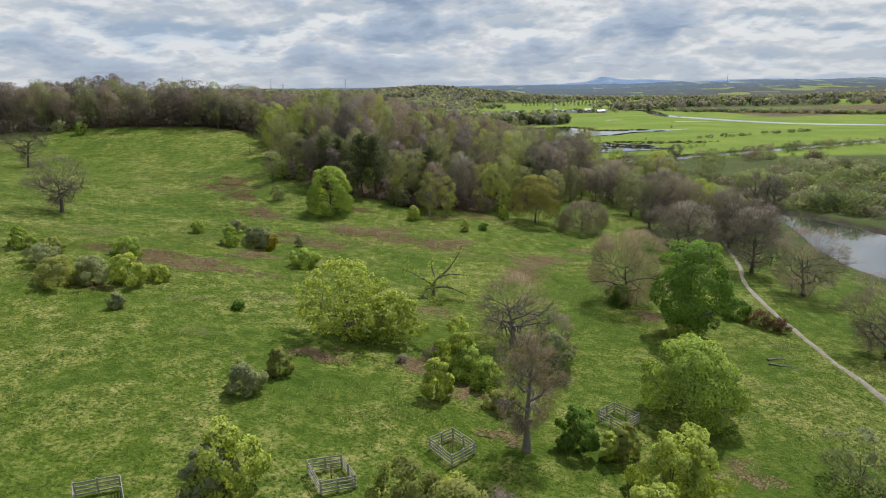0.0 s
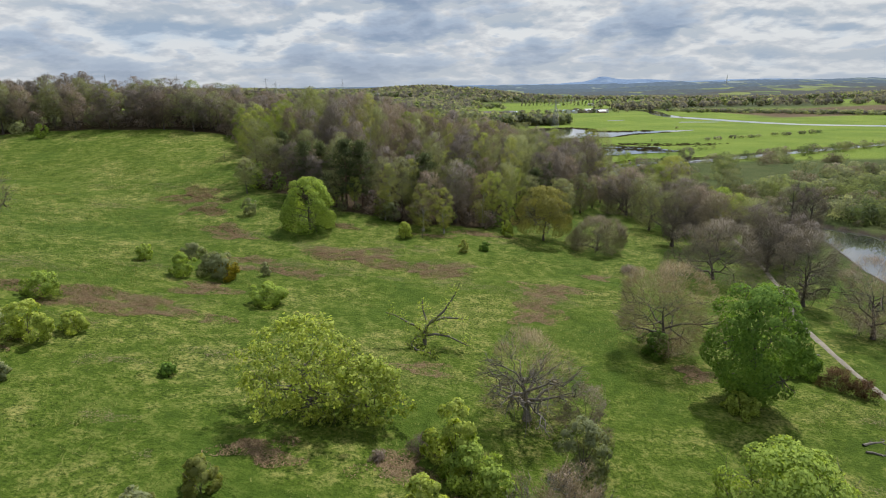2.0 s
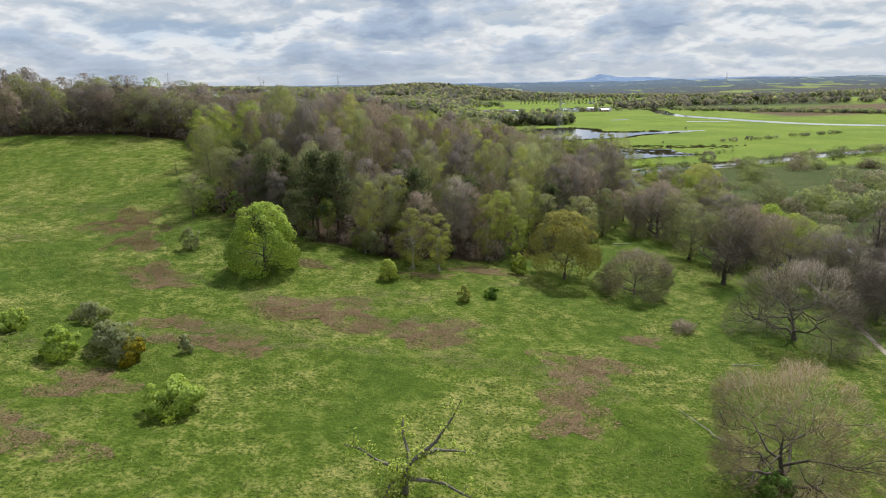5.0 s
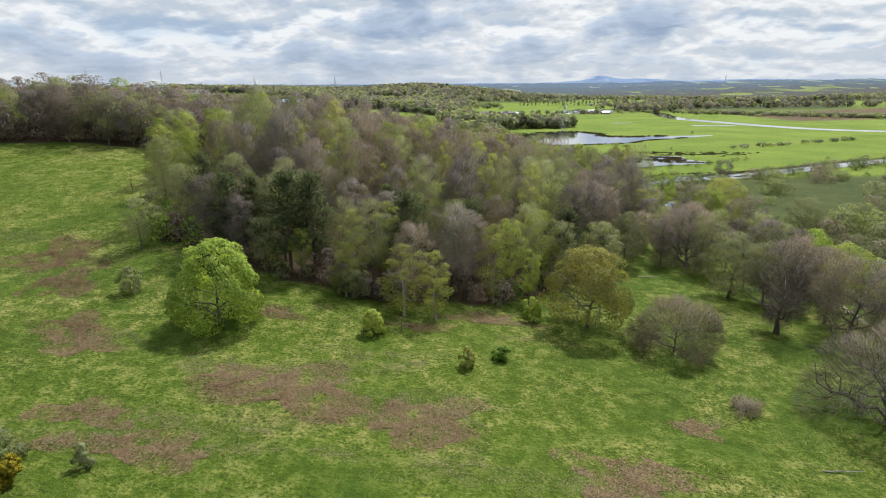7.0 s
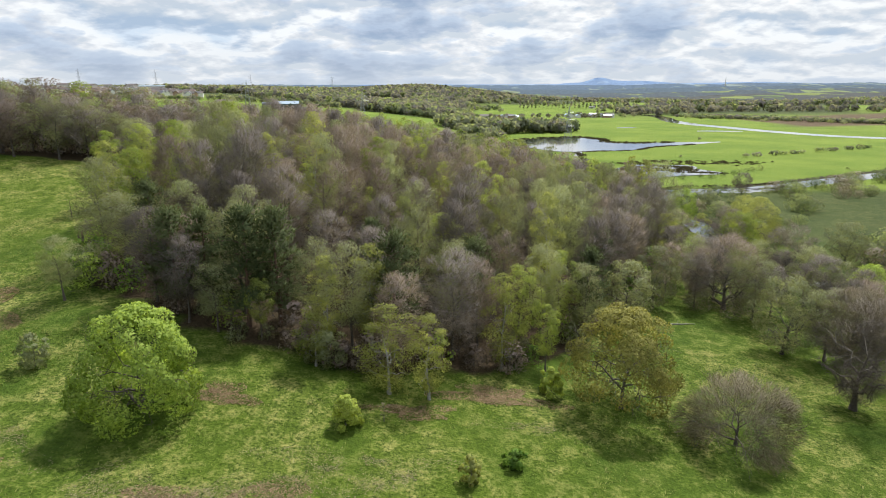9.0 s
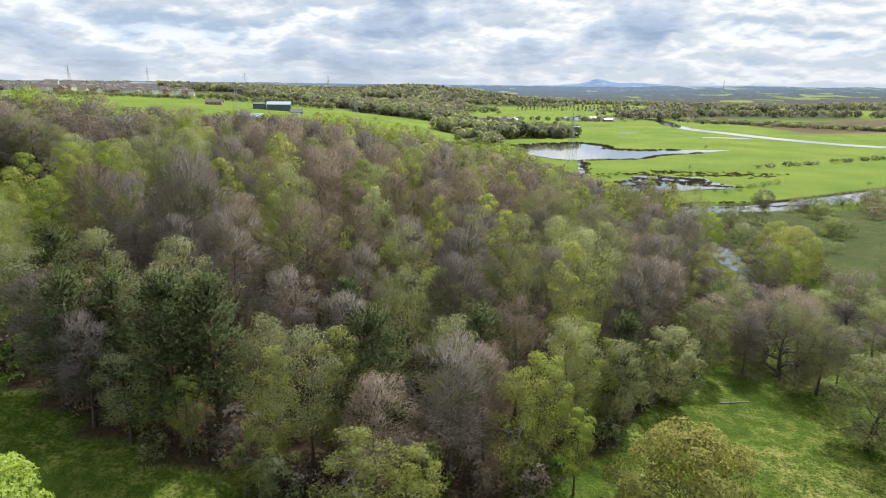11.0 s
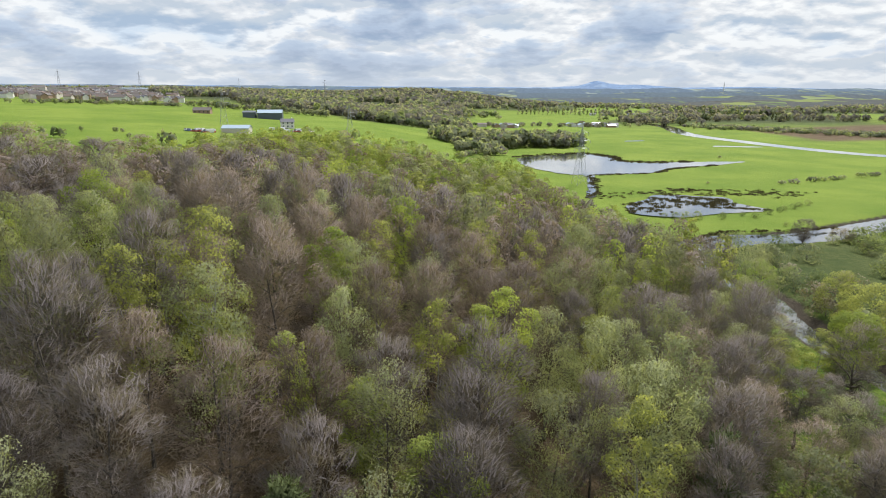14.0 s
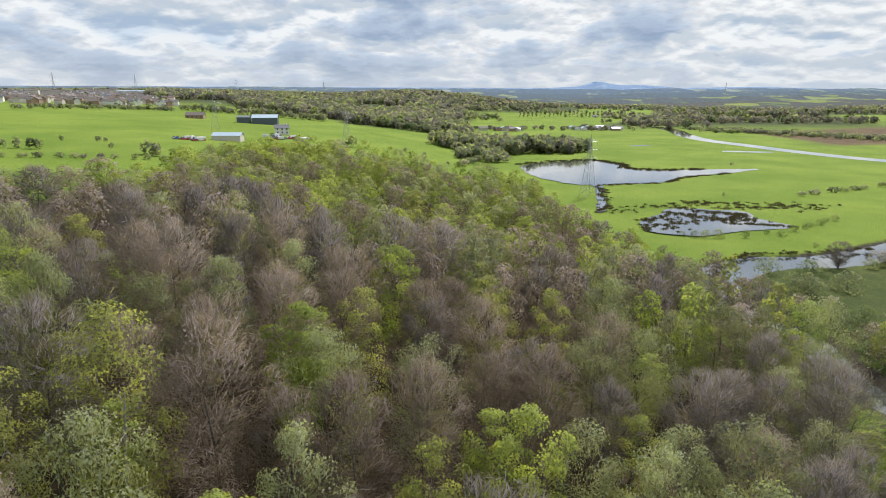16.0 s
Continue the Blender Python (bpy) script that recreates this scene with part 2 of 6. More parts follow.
GRIT = plain_material("path_grit", (0.215, 0.190, 0.150), 0.95, 0.3, 1.2)
LEAF = {
    "brown": leaf_material("budding_twigs", (0.141, 0.114, 0.102), (0.275, 0.226, 0.202), 0.32, 0.22),
    "mauve": leaf_material("bare_twigs", (0.130, 0.115, 0.115), (0.228, 0.202, 0.201), 0.32, 0.22),
    "olive": leaf_material("olive_buds", (0.133, 0.144, 0.084), (0.292, 0.314, 0.178), 0.45, 0.35),
    "lime": leaf_material("fresh_leaves", (0.150, 0.200, 0.048), (0.340, 0.390, 0.115), 0.5, 0.35),
    "birch": leaf_material("birch_leaves", (0.160, 0.185, 0.055), (0.330, 0.350, 0.125), 0.55, 0.4),
    "pine": leaf_material("pine_needles", (0.060, 0.082, 0.034), (0.135, 0.162, 0.070), 0.25, 0.5),
    "green": leaf_material("dark_leaves", (0.078, 0.152, 0.028), (0.200, 0.315, 0.066), 0.42, 0.8),
    "mid": leaf_material("spring_leaves", (0.161, 0.241, 0.049), (0.384, 0.480, 0.110), 0.45, 0.8),
    "oak": leaf_material("bronze_leaves", (0.165, 0.165, 0.048), (0.325, 0.305, 0.095), 0.35, 0.8),
    "grey": leaf_material("grey_twigs", (0.140, 0.122, 0.090), (0.300, 0.264, 0.195), 0.25),
    "tan": leaf_material("tan_buds", (0.185, 0.145, 0.104), (0.400, 0.325, 0.235), 0.3, 0.4),
    # far trees: greyer than near ones, the haze of distance put into the colour
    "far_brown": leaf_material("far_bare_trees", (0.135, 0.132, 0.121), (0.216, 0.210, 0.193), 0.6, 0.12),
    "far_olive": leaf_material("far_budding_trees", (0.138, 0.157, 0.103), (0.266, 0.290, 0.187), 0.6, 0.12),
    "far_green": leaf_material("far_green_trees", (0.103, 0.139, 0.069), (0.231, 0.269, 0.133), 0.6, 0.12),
    "pale": leaf_material("pale_young_leaves", (0.169, 0.193, 0.101), (0.338, 0.368, 0.208), 0.45, 0.35),
    "sycamore": leaf_material("young_sycamore_leaves", (0.226, 0.298, 0.062), (0.490, 0.545, 0.144), 0.5, 0.9),
    "umber": leaf_material("dark_bare_twigs", (0.098, 0.086, 0.075), (0.220, 0.193, 0.164), 0.2, 0.3),
    "rust": leaf_material("rusty_twigs", (0.063, 0.035, 0.020), (0.147, 0.087, 0.045), 0.2),
    "gorse": leaf_material("gorse_flowers", (0.119, 0.112, 0.014), (0.364, 0.294, 0.021), 0.3, 0.8),
}
BRACKEN = leaf_material("dead_bracken", (0.115, 0.076, 0.042), (0.345, 0.255, 0.155), 0.25, 0.95)
STRAW = leaf_material("tussock_grass", (0.075, 0.115, 0.018), (0.235, 0.248, 0.085), 0.35, 0.95)
PALE_STRAW = leaf_material("dead_straw", (0.150, 0.136, 0.070), (0.300, 0.270, 0.160), 0.3, 0.9)
REED = leaf_material("rush", (0.035, 0.032, 0.014), (0.098, 0.084, 0.035), 0.2, 0.8)

# ---- the land ----
AMPS = [0.8, -1.6, 2.9, -1.4, 1.5, 4.9, 3.6, -1.0, -0.7, 1.4, 4.3, -1.3, -0.2, -0.1, 0.4, -4.2, 1.2, 3.8, -0.5, 0.1, 9.1, 4.8, 0.1, -1.4, 1.7, 6.5, 3.2, 0.9, -0.2, -0.6, 1.4, 2.4, -3.7, 4.0]
BUMPS = [(x, y, 30 if y < 260 else 45) for y in (50, 100, 150, 200, 260, 350) for x in (-120, -75, -35, 5, 45)]
BUMPS += [(-160, 520, 90), (-150, 430, 80), (-60, 450, 80), (-8, 255, 38)]


def ramp(v, a, b):
    s = np.clip((v - a) / (b - a), 0, 1)
    return s * s * (3 - 2 * s)


def height(x, y):
    """Height of the land: flood plain at -6 m, a hillside to the west, hills far off."""
    x, y = np.asarray(x, float), np.asarray(y, float)
    soft = 14 - 7 * ramp(y, 500, 580)
    s = np.logaddexp(0, (62 - 14 * ramp(y, 500, 580) - x) / soft) * soft
    z = -6 + 46 * (1 - np.exp(-s / 330))
    for (cx, cy, w), a in zip(BUMPS, AMPS):
        z = z + a * np.exp(-((x - cx) ** 2 + (y - cy) ** 2) / (2 * w * w))
    z = z - 0.6 * ramp(y, 40, 190) * ramp(z, -5.5, -2) * (1 - ramp(y, 500, 700))
    z = z + 0.0087 * np.clip(x - 2, -130, 130) * ramp(z, -5.5, -3) * (1 - ramp(y, 165, 240))
    far = np.maximum(y, 1)
    z = z + 13 * ramp(x - 0.42 * far, 120, 1300) * ramp(y, 500, 1500)
    z = z + 36 * np.exp(-((x - 20) / 230) ** 2 - ((y - 1950) / 280) ** 2)
    z = z + ramp(y, 2000, 4500) * np.maximum(18 - z, 0)
    z = z + ramp(y, 1100, 3000) * (1 - ramp(y, 2600, 3600)) * (4 * np.sin(x / 190 + y / 350) + 3 * np.sin(y / 260 - x / 330))
    return z


RIVER = [(350, 1150), (345, 1060), (322, 960), (316, 880), (330, 810), (345, 740), (376, 670), (450, 612), (462, 548), (372, 486), (250, 427), (175, 388),
         (140, 371), (113, 367), (94, 355), (85, 338), (82, 318), (89, 304), (86, 284), (86, 260), (90, 235), (100, 212), (112, 190),
         (112, 165), (108, 140), (112, 112), (122, 80), (128, 20), (128, -60)]


def smooth_line(pts, step=4.0):
    """A rounded line through points, with a point every few metres."""
    p = np.array(pts, float)
    out = []
    for i in range(len(p) - 1):
        a, b, c, d = p[max(i - 1, 0)], p[i], p[i + 1], p[min(i + 2, len(p) - 1)]
        k = max(2, int(np.linalg.norm(c - b) / step))
        for t in np.arange(k)[:, None] / k:
            out.append(0.5 * (2 * b + (c - a) * t + (2 * a - 5 * b + 4 * c - d) * t ** 2 + (3 * b - a - 3 * c + d) * t ** 3)[None])
    return np.concatenate([o.reshape(-1, p.shape[1]) for o in out] + [p[-1:]])


RIVER_LINE = smooth_line(RIVER)


def river_half_width(y):
    return 5.0 + 2.5 * ramp(y, 335, 355) * (1 - ramp(y, 420, 470)) + 9.5 * (1 - ramp(y, 150, 215)) + 6.0 * ramp(y, 480, 620)


def river_distance(x, y):
    """Metres from the river's edge: below 0 in the water."""
    x, y = np.atleast_1d(x).astype(float), np.atleast_1d(y).astype(float)
    d = np.full(x.shape, 1e9)
    for cx, cy in RIVER_LINE:
        d = np.minimum(d, np.hypot(x - cx, y - cy) - river_half_width(cy))
    return d


def ground_z(x, y):
    """The ground with its river bed cut in (only where the sheet is fine)."""
    z = height(x, y)
    cut = (1 - ramp(river_distance(x, y), -2.5, 1.5)).reshape(np.shape(z)) * (1 - ramp(y, 470, 490))
    return z - cut * 2.6 + lumps(x, y, z)


def lumps(x, y, z):
    """Small swells of the rough meadow."""
    x, y, z = np.asarray(x, float), np.asarray(y, float), np.asarray(z, float)
    by = (1 - ramp(y, 300, 480)) * (1 - ramp(np.abs(x), 200, 320)) * ramp(z, -5.6, -4)
    v = np.array([noise.noise((a * 0.09, b * 0.09, 0)) * 0.5 + noise.noise((a * 0.21, b * 0.21, 5)) * 0.22 for a, b in zip(x.ravel(), y.ravel())])
    return v.reshape(x.shape) * by


def inside(poly, x, y):
    """Whether points lie in a polygon."""
    x, y = np.asarray(x, float), np.asarray(y, float)
    res = np.zeros(np.broadcast(x, y).shape, bool)
    for (x0, y0), (x1, y1) in zip(poly, poly[1:] + poly[:1]):
        if y0 != y1:
            res ^= ((y0 > y) != (y1 > y)) & (x < (x1 - x0) * (y - y0) / (y1 - y0) + x0)
    return res


WOOD = [(-57, 206), (-48, 182), (-27, 173), (-18, 170), (-5, 169), (8, 172), (19, 180), (30, 193), (40, 212), (52, 235), (63, 262), (66, 300),
        (66, 335), (60, 370), (56, 420), (51, 458), (41, 480), (12, 492), (-19, 500), (-51, 508), (-81, 500), (-100, 470), (-100, 430), (-72, 345),
        (-72, 312), (-78, 290), (-130, 280), (-265, 272), (-265, 232), (-114, 242), (-72, 244)]


def axis(parts):
    out = [parts[0][0]]
    for a, b, step, grow_by in parts:
        v, s = a, step
        run = []
        while v < b - 1e-6:
            s *= grow_by
            v = min(v + s, b)
            run.append(v)
        out += run
    return np.array(out)


def mesh_np(name, verts, tris, mats, tint=None, smooth=False, index=None, normals=None):
    """A mesh from arrays of points and triangles or quads."""
    me = bpy.data.meshes.new(name)
    verts, tris = np.asarray(verts, np.float32), np.asarray(tris, np.int32)
    k = tris.shape[1]
    me.vertices.add(len(verts))
    me.vertices.foreach_set("co", verts.ravel())
    me.loops.add(tris.size)
    me.loops.foreach_set("vertex_index", tris.ravel())
    me.polygons.add(len(tris))
    me.polygons.foreach_set("loop_start", np.arange(0, tris.size, k, dtype=np.int32))
    if smooth:
        me.polygons.foreach_set("use_smooth", np.ones(len(tris), bool))
    for mat in mats:
        me.materials.append(mat)
    if index is not None:
        me.polygons.foreach_set("material_index", np.asarray(index, np.int32))
    if tint is not None:
        me.attributes.new("tint", "FLOAT", "POINT").data.foreach_set("value", np.asarray(tint, np.float32))
    me.update(calc_edges=True)
    if normals is not None:
        me.polygons.foreach_set("use_smooth", np.ones(len(tris), bool))
        me.normals_split_custom_set_from_vertices(np.asarray(normals, np.float32).tolist())
    return me


def build_ground():
    right = axis([(235, 400, 3, 1.12), (400, 4200, 18, 1.09)])
    left = -axis([(130, 300, 2.6, 1.1), (300, 4200, 18, 1.09)])[::-1]
    xs = np.concatenate([left[:-1], axis([(-130, 235, 2.6, 1.0)]), right[1:]])
    ys = np.concatenate([axis([(-420, -20, 20, 1.0)])[:-1], axis([(-20, 490, 2.6, 1.0)]), axis([(490, 4780, 3, 1.05)])[1:]])
    gx, gy = np.meshgrid(xs, ys)
    near = (gx > 40) & (gx < 480) & (gy < 560)
    gz = height(gx, gy)
    gz[near] = ground_z(gx[near], gy[near])
    gz[~near] += lumps(gx[~near], gy[~near], gz[~near])
    n, m = gx.shape
    i = np.arange(n * m).reshape(n, m)
    quads = np.stack([i[:-1, :-1], i[:-1, 1:], i[1:, 1:], i[1:, :-1]], -1).reshape(-1, 4)
    me = mesh_np("ground", np.stack([gx, gy, gz], -1).reshape(-1, 3), quads, [GRASS], smooth=True)

    def put(name, v):
        me.attributes.new(name, "FLOAT", "POINT").data.foreach_set("value", np.asarray(v, np.float32).ravel())

    wood = inside(WOOD, gx, gy) * 1.0
    put("litter", wood)
    rd = np.full(gx.shape, 99.0)
    rd[near] = river_distance(gx[near], gy[near])
    put("mud", 1 - ramp(rd, 0.2, 2.2))
    flat = 1 - ramp(np.abs(height(gx, gy) + 6), 0.25, 1.2)
    carr = ramp(gx, 60, 75) * (1 - ramp(gy, 355, 372)) * (gx > 60)
    pasture = np.maximum(flat * ramp(gy, 330, 372), (gx < 30) * ramp(gy, 380, 400))
    field_noise = np.array([noise.noise((x * 0.0028, y * 0.0016, 3)) for x, y in zip(gx.ravel(), gy.ravel())]).reshape(gx.shape)
    far_green = ramp(field_noise, 0.08, 0.2)
    pasture = pasture * (1 - ramp(gy, 1150, 1500)) + far_green * ramp(gy, 1150, 1500)
    tree_noise = np.array([noise.noise((x * 0.006, y * 0.004, 7)) for x, y in zip(gx.ravel(), gy.ravel())]).reshape(gx.shape)
    bearing = gx / np.maximum(gy - 171, 1)
    valley = ramp(tree_noise, -0.16, -0.08) * ramp(gy - 900 - 700 * np.maximum(0, -bearing - 0.12), -20, 10) * (bearing > -0.46) * (bearing < 0.06) * ramp(gz, -5.5, -5)
    pasture = pasture * (1 - valley)
    put("pasture", pasture * (1 - carr))
    put("rough", np.maximum(carr * 0.75 * flat, np.maximum((1 - far_green) * ramp(gy, 1000, 1300), valley)))
    put("moor", ramp(gx - 0.1 * gy, 330, 345) * (1 - ramp(gx, 820, 860)) * ramp(gy - 0.25 * (gx - 420), 800, 830) * (1 - ramp(gy - 0.5 * (gx - 420), 1000, 1030)))
    return tagged(new("ground", me), "rolling spring grassland with pasture and wooded floor", "ground", kind="structure")


def ribbon(name, line, half, z, mat, lift=0.0):
    """A strip along a line; half and z are numbers or one for each point."""
    p = np.array(line, float)
    d = np.gradient(p, axis=0)
    d /= np.linalg.norm(d, axis=1)[:, None]
    side = np.stack([d[:, 1], -d[:, 0]], 1) * np.broadcast_to(half, len(p))[:, None]
    cols = [p - side, p - side * 0.4, p + side * 0.4, p + side]
    v = np.stack(cols, 1)
    zz = ground_z(v[..., 0].ravel(), v[..., 1].ravel()).reshape(v.shape[:2]) + lift * np.array([-1.0, 1.0, 1.0, -1.0]) if z is None else np.broadcast_to(np.reshape(z, (-1, 1)), v.shape[:2])
    v = np.concatenate([v, zz[..., None]], 2).reshape(-1, 3)
    i = np.arange(len(p) * 4).reshape(-1, 4)
    q = np.stack([i[:-1, :-1], i[:-1, 1:], i[1:, 1:], i[1:, :-1]], -1).reshape(-1, 4)
    return new(name, mesh_np(name, v, q[:, ::-1], [mat], smooth=True))


ground = build_ground()
_near = 1 - ramp(RIVER_LINE[:, 1], 430, 520)
river = tagged(ribbon("river", RIVER_LINE, [river_half_width(y) + 0.9 * k for y, k in zip(RIVER_LINE[:, 1], _near)], -5.93 - 0.95 * _near, WATER),
               "calm river reflecting the bright cloudy sky", "river", kind="structure")


def pool(name, outline, z, label):
    """Still water on the flood plain, inside a wavering shore."""
    line = smooth_line(outline + outline[:1], 3.0)[:-1]
    line = line + np.array([[noise.noise((x * 0.12, y * 0.12, 1)) * 2.2, noise.noise((x * 0.12, y * 0.12, 8)) * 2.2] for x, y in line])
    bm = bmesh.new()
    bm.faces.new([bm.verts.new((x, y, z)) for x, y in line])
    bmesh.ops.triangulate(bm, faces=bm.faces[:])
    bmesh.ops.recalc_face_normals(bm, faces=bm.faces[:])
    if sum(f.normal.z for f in bm.faces) < 0:
        bmesh.ops.reverse_faces(bm, faces=bm.faces[:])
    me = bpy.data.meshes.new(name)
    bm.to_mesh(me)
    me.materials.append(WATER)
    return tagged(new(name, me), label, "pond", kind="structure")


pool("pond", [(66, 632), (90, 655), (131, 672), (146, 640), (142, 618), (160, 606), (195, 612), (238, 615), (205, 592), (165, 572), (144, 548),
              (118, 541), (100, 537), (86, 541), (73, 562), (66, 590)], -5.90, "shallow pond with a ragged grassy shore")
pool("pond", [(98, 541), (104, 541), (96, 505), (88, 470), (82, 452), (79, 454), (86, 480), (93, 512)], -5.91, "narrow outlet ditch of the pond")
pool("pond", [(88, 413), (93, 432), (105, 446), (119, 462), (135, 458), (149, 455), (146, 440), (153, 424), (149, 417), (128, 413), (112, 405), (98, 405)],
     -5.92, "marshy flood pool dotted with rush tufts")
pool("pond", [(205, 800), (222, 806), (228, 815), (208, 812)], -5.90, "small puddle in the pasture")
pool("pond", [(270, 745), (305, 738), (318, 745), (282, 755)], -5.90, "small puddle in the pasture")


# ---- trees ----
def rod(points, radii, sides):
    """A tapered limb along points."""
    p = np.asarray(points, float)
    d = np.gradient(p, axis=0)
    d /= np.linalg.norm(d, axis=1)[:, None] + 1e-9
    ref = np.where(np.abs(d[:, 2:3]) > 0.9, [[1.0, 0, 0]], [[0, 0, 1.0]])
    a = np.cross(d, ref)
    a /= np.linalg.norm(a, axis=1)[:, None] + 1e-9
    b = np.cross(d, a)
    ang = np.arange(sides) * 2 * np.pi / sides
    v = p[:, None] + np.asarray(radii)[:, None, None] * (a[:, None] * np.cos(ang)[None, :, None] + b[:, None] * np.sin(ang)[None, :, None])
    i = np.arange(len(p) * sides).reshape(len(p), sides)
    j = np.roll(i, -1, axis=1)
    q = np.stack([i[:-1], j[:-1], j[1:], i[1:]], -1).reshape(-1, 4)
    return v.reshape(-1, 3), np.concatenate([q[:, [0, 1, 2]], q[:, [0, 2, 3]]])


def joined(parts):
    vs, fs, n = [], [], 0
    for v, f in parts:
        vs.append(v)
        fs.append(f + n)
        n += len(v)
    return np.concatenate(vs), np.concatenate(fs)


def unit(v):
    return v / (np.linalg.norm(v, axis=-1, keepdims=True) + 1e-9)


def slivers(rng, p, e, w, face=None):
    """Thin twigs from p to e, broad side to face."""
    side = unit(np.cross(e - p, rng.normal(size=p.shape) if face is None else face)) * np.reshape(w, (-1, 1)) * 0.5
    v = np.stack([p - side, p + side, e], 1).reshape(-1, 3)
    return v, np.arange(len(v)).reshape(-1, 3)


def blades(rng, c, size, out, flat=0.5):
    """Leaves at c: pointed four-sided blades, folded a little, that face outwards and up."""
    n = unit(rng.normal(size=c.shape) * 0.55 + out * 1.0 + np.array([0, 0, flat]))
    a = unit(np.cross(n, rng.normal(size=c.shape)))
    b = np.cross(n, a)
    s = np.reshape(size, (-1, 1))
    v = np.stack([c - a * s, c + b * s * 0.62 - n * s * 0.18, c + a * s, c - b * s * 0.62 - n * s * 0.18], 1).reshape(-1, 3)
    i = np.arange(len(c)) * 4
    return v, np.concatenate([np.stack([i, i + 2, i + 1], 1), np.stack([i, i + 3, i + 2], 1)])


def tufts(rng, c, size, out):
    """Sprays of young leaves at c: one ragged three-cornered spray each, facing outwards."""
    n = unit(rng.normal(size=c.shape) * 0.5 + out)
    a = unit(np.cross(n, rng.normal(size=c.shape)))
    b = np.cross(n, a)
    s = np.reshape(size, (-1, 1))
    k = rng.uniform(0.6, 1.25, (len(c), 3, 1))
    v = np.stack([c + a * s * k[:, 0], c + (-0.5 * a + 0.87 * b) * s * k[:, 1], c + (-0.5 * a - 0.87 * b) * s * k[:, 2]], 1).reshape(-1, 3)
    return v, np.arange(len(v)).reshape(-1, 3)


SHAPES = {
    "round": lambda u: np.sqrt(np.clip(1 - (2 * u - 1) ** 2, 0, 1)),
    "dome": lambda u: np.clip(1 - u ** 2.4, 0, 1) ** 0.5 * (0.82 + 0.18 * np.clip(u * 5, 0, 1)),
    "canopy": lambda u: np.clip(1 - u ** 3.6, 0, 1) ** 0.5 * (0.62 + 0.38 * np.clip(u * 2.5, 0, 1)),
    "cone": lambda u: np.clip(1 - u, 0, 1) ** 0.75 * np.clip(0.35 + u * 5, 0, 1),
    "column": lambda u: np.clip(1 - np.abs(2 * u - 1) ** 3, 0, 1) ** 0.6,
    "fan": lambda u: np.clip(u * 1.6 + 0.25, 0, 1) * np.sqrt(np.clip(1 - u ** 4, 0, 1)),
}


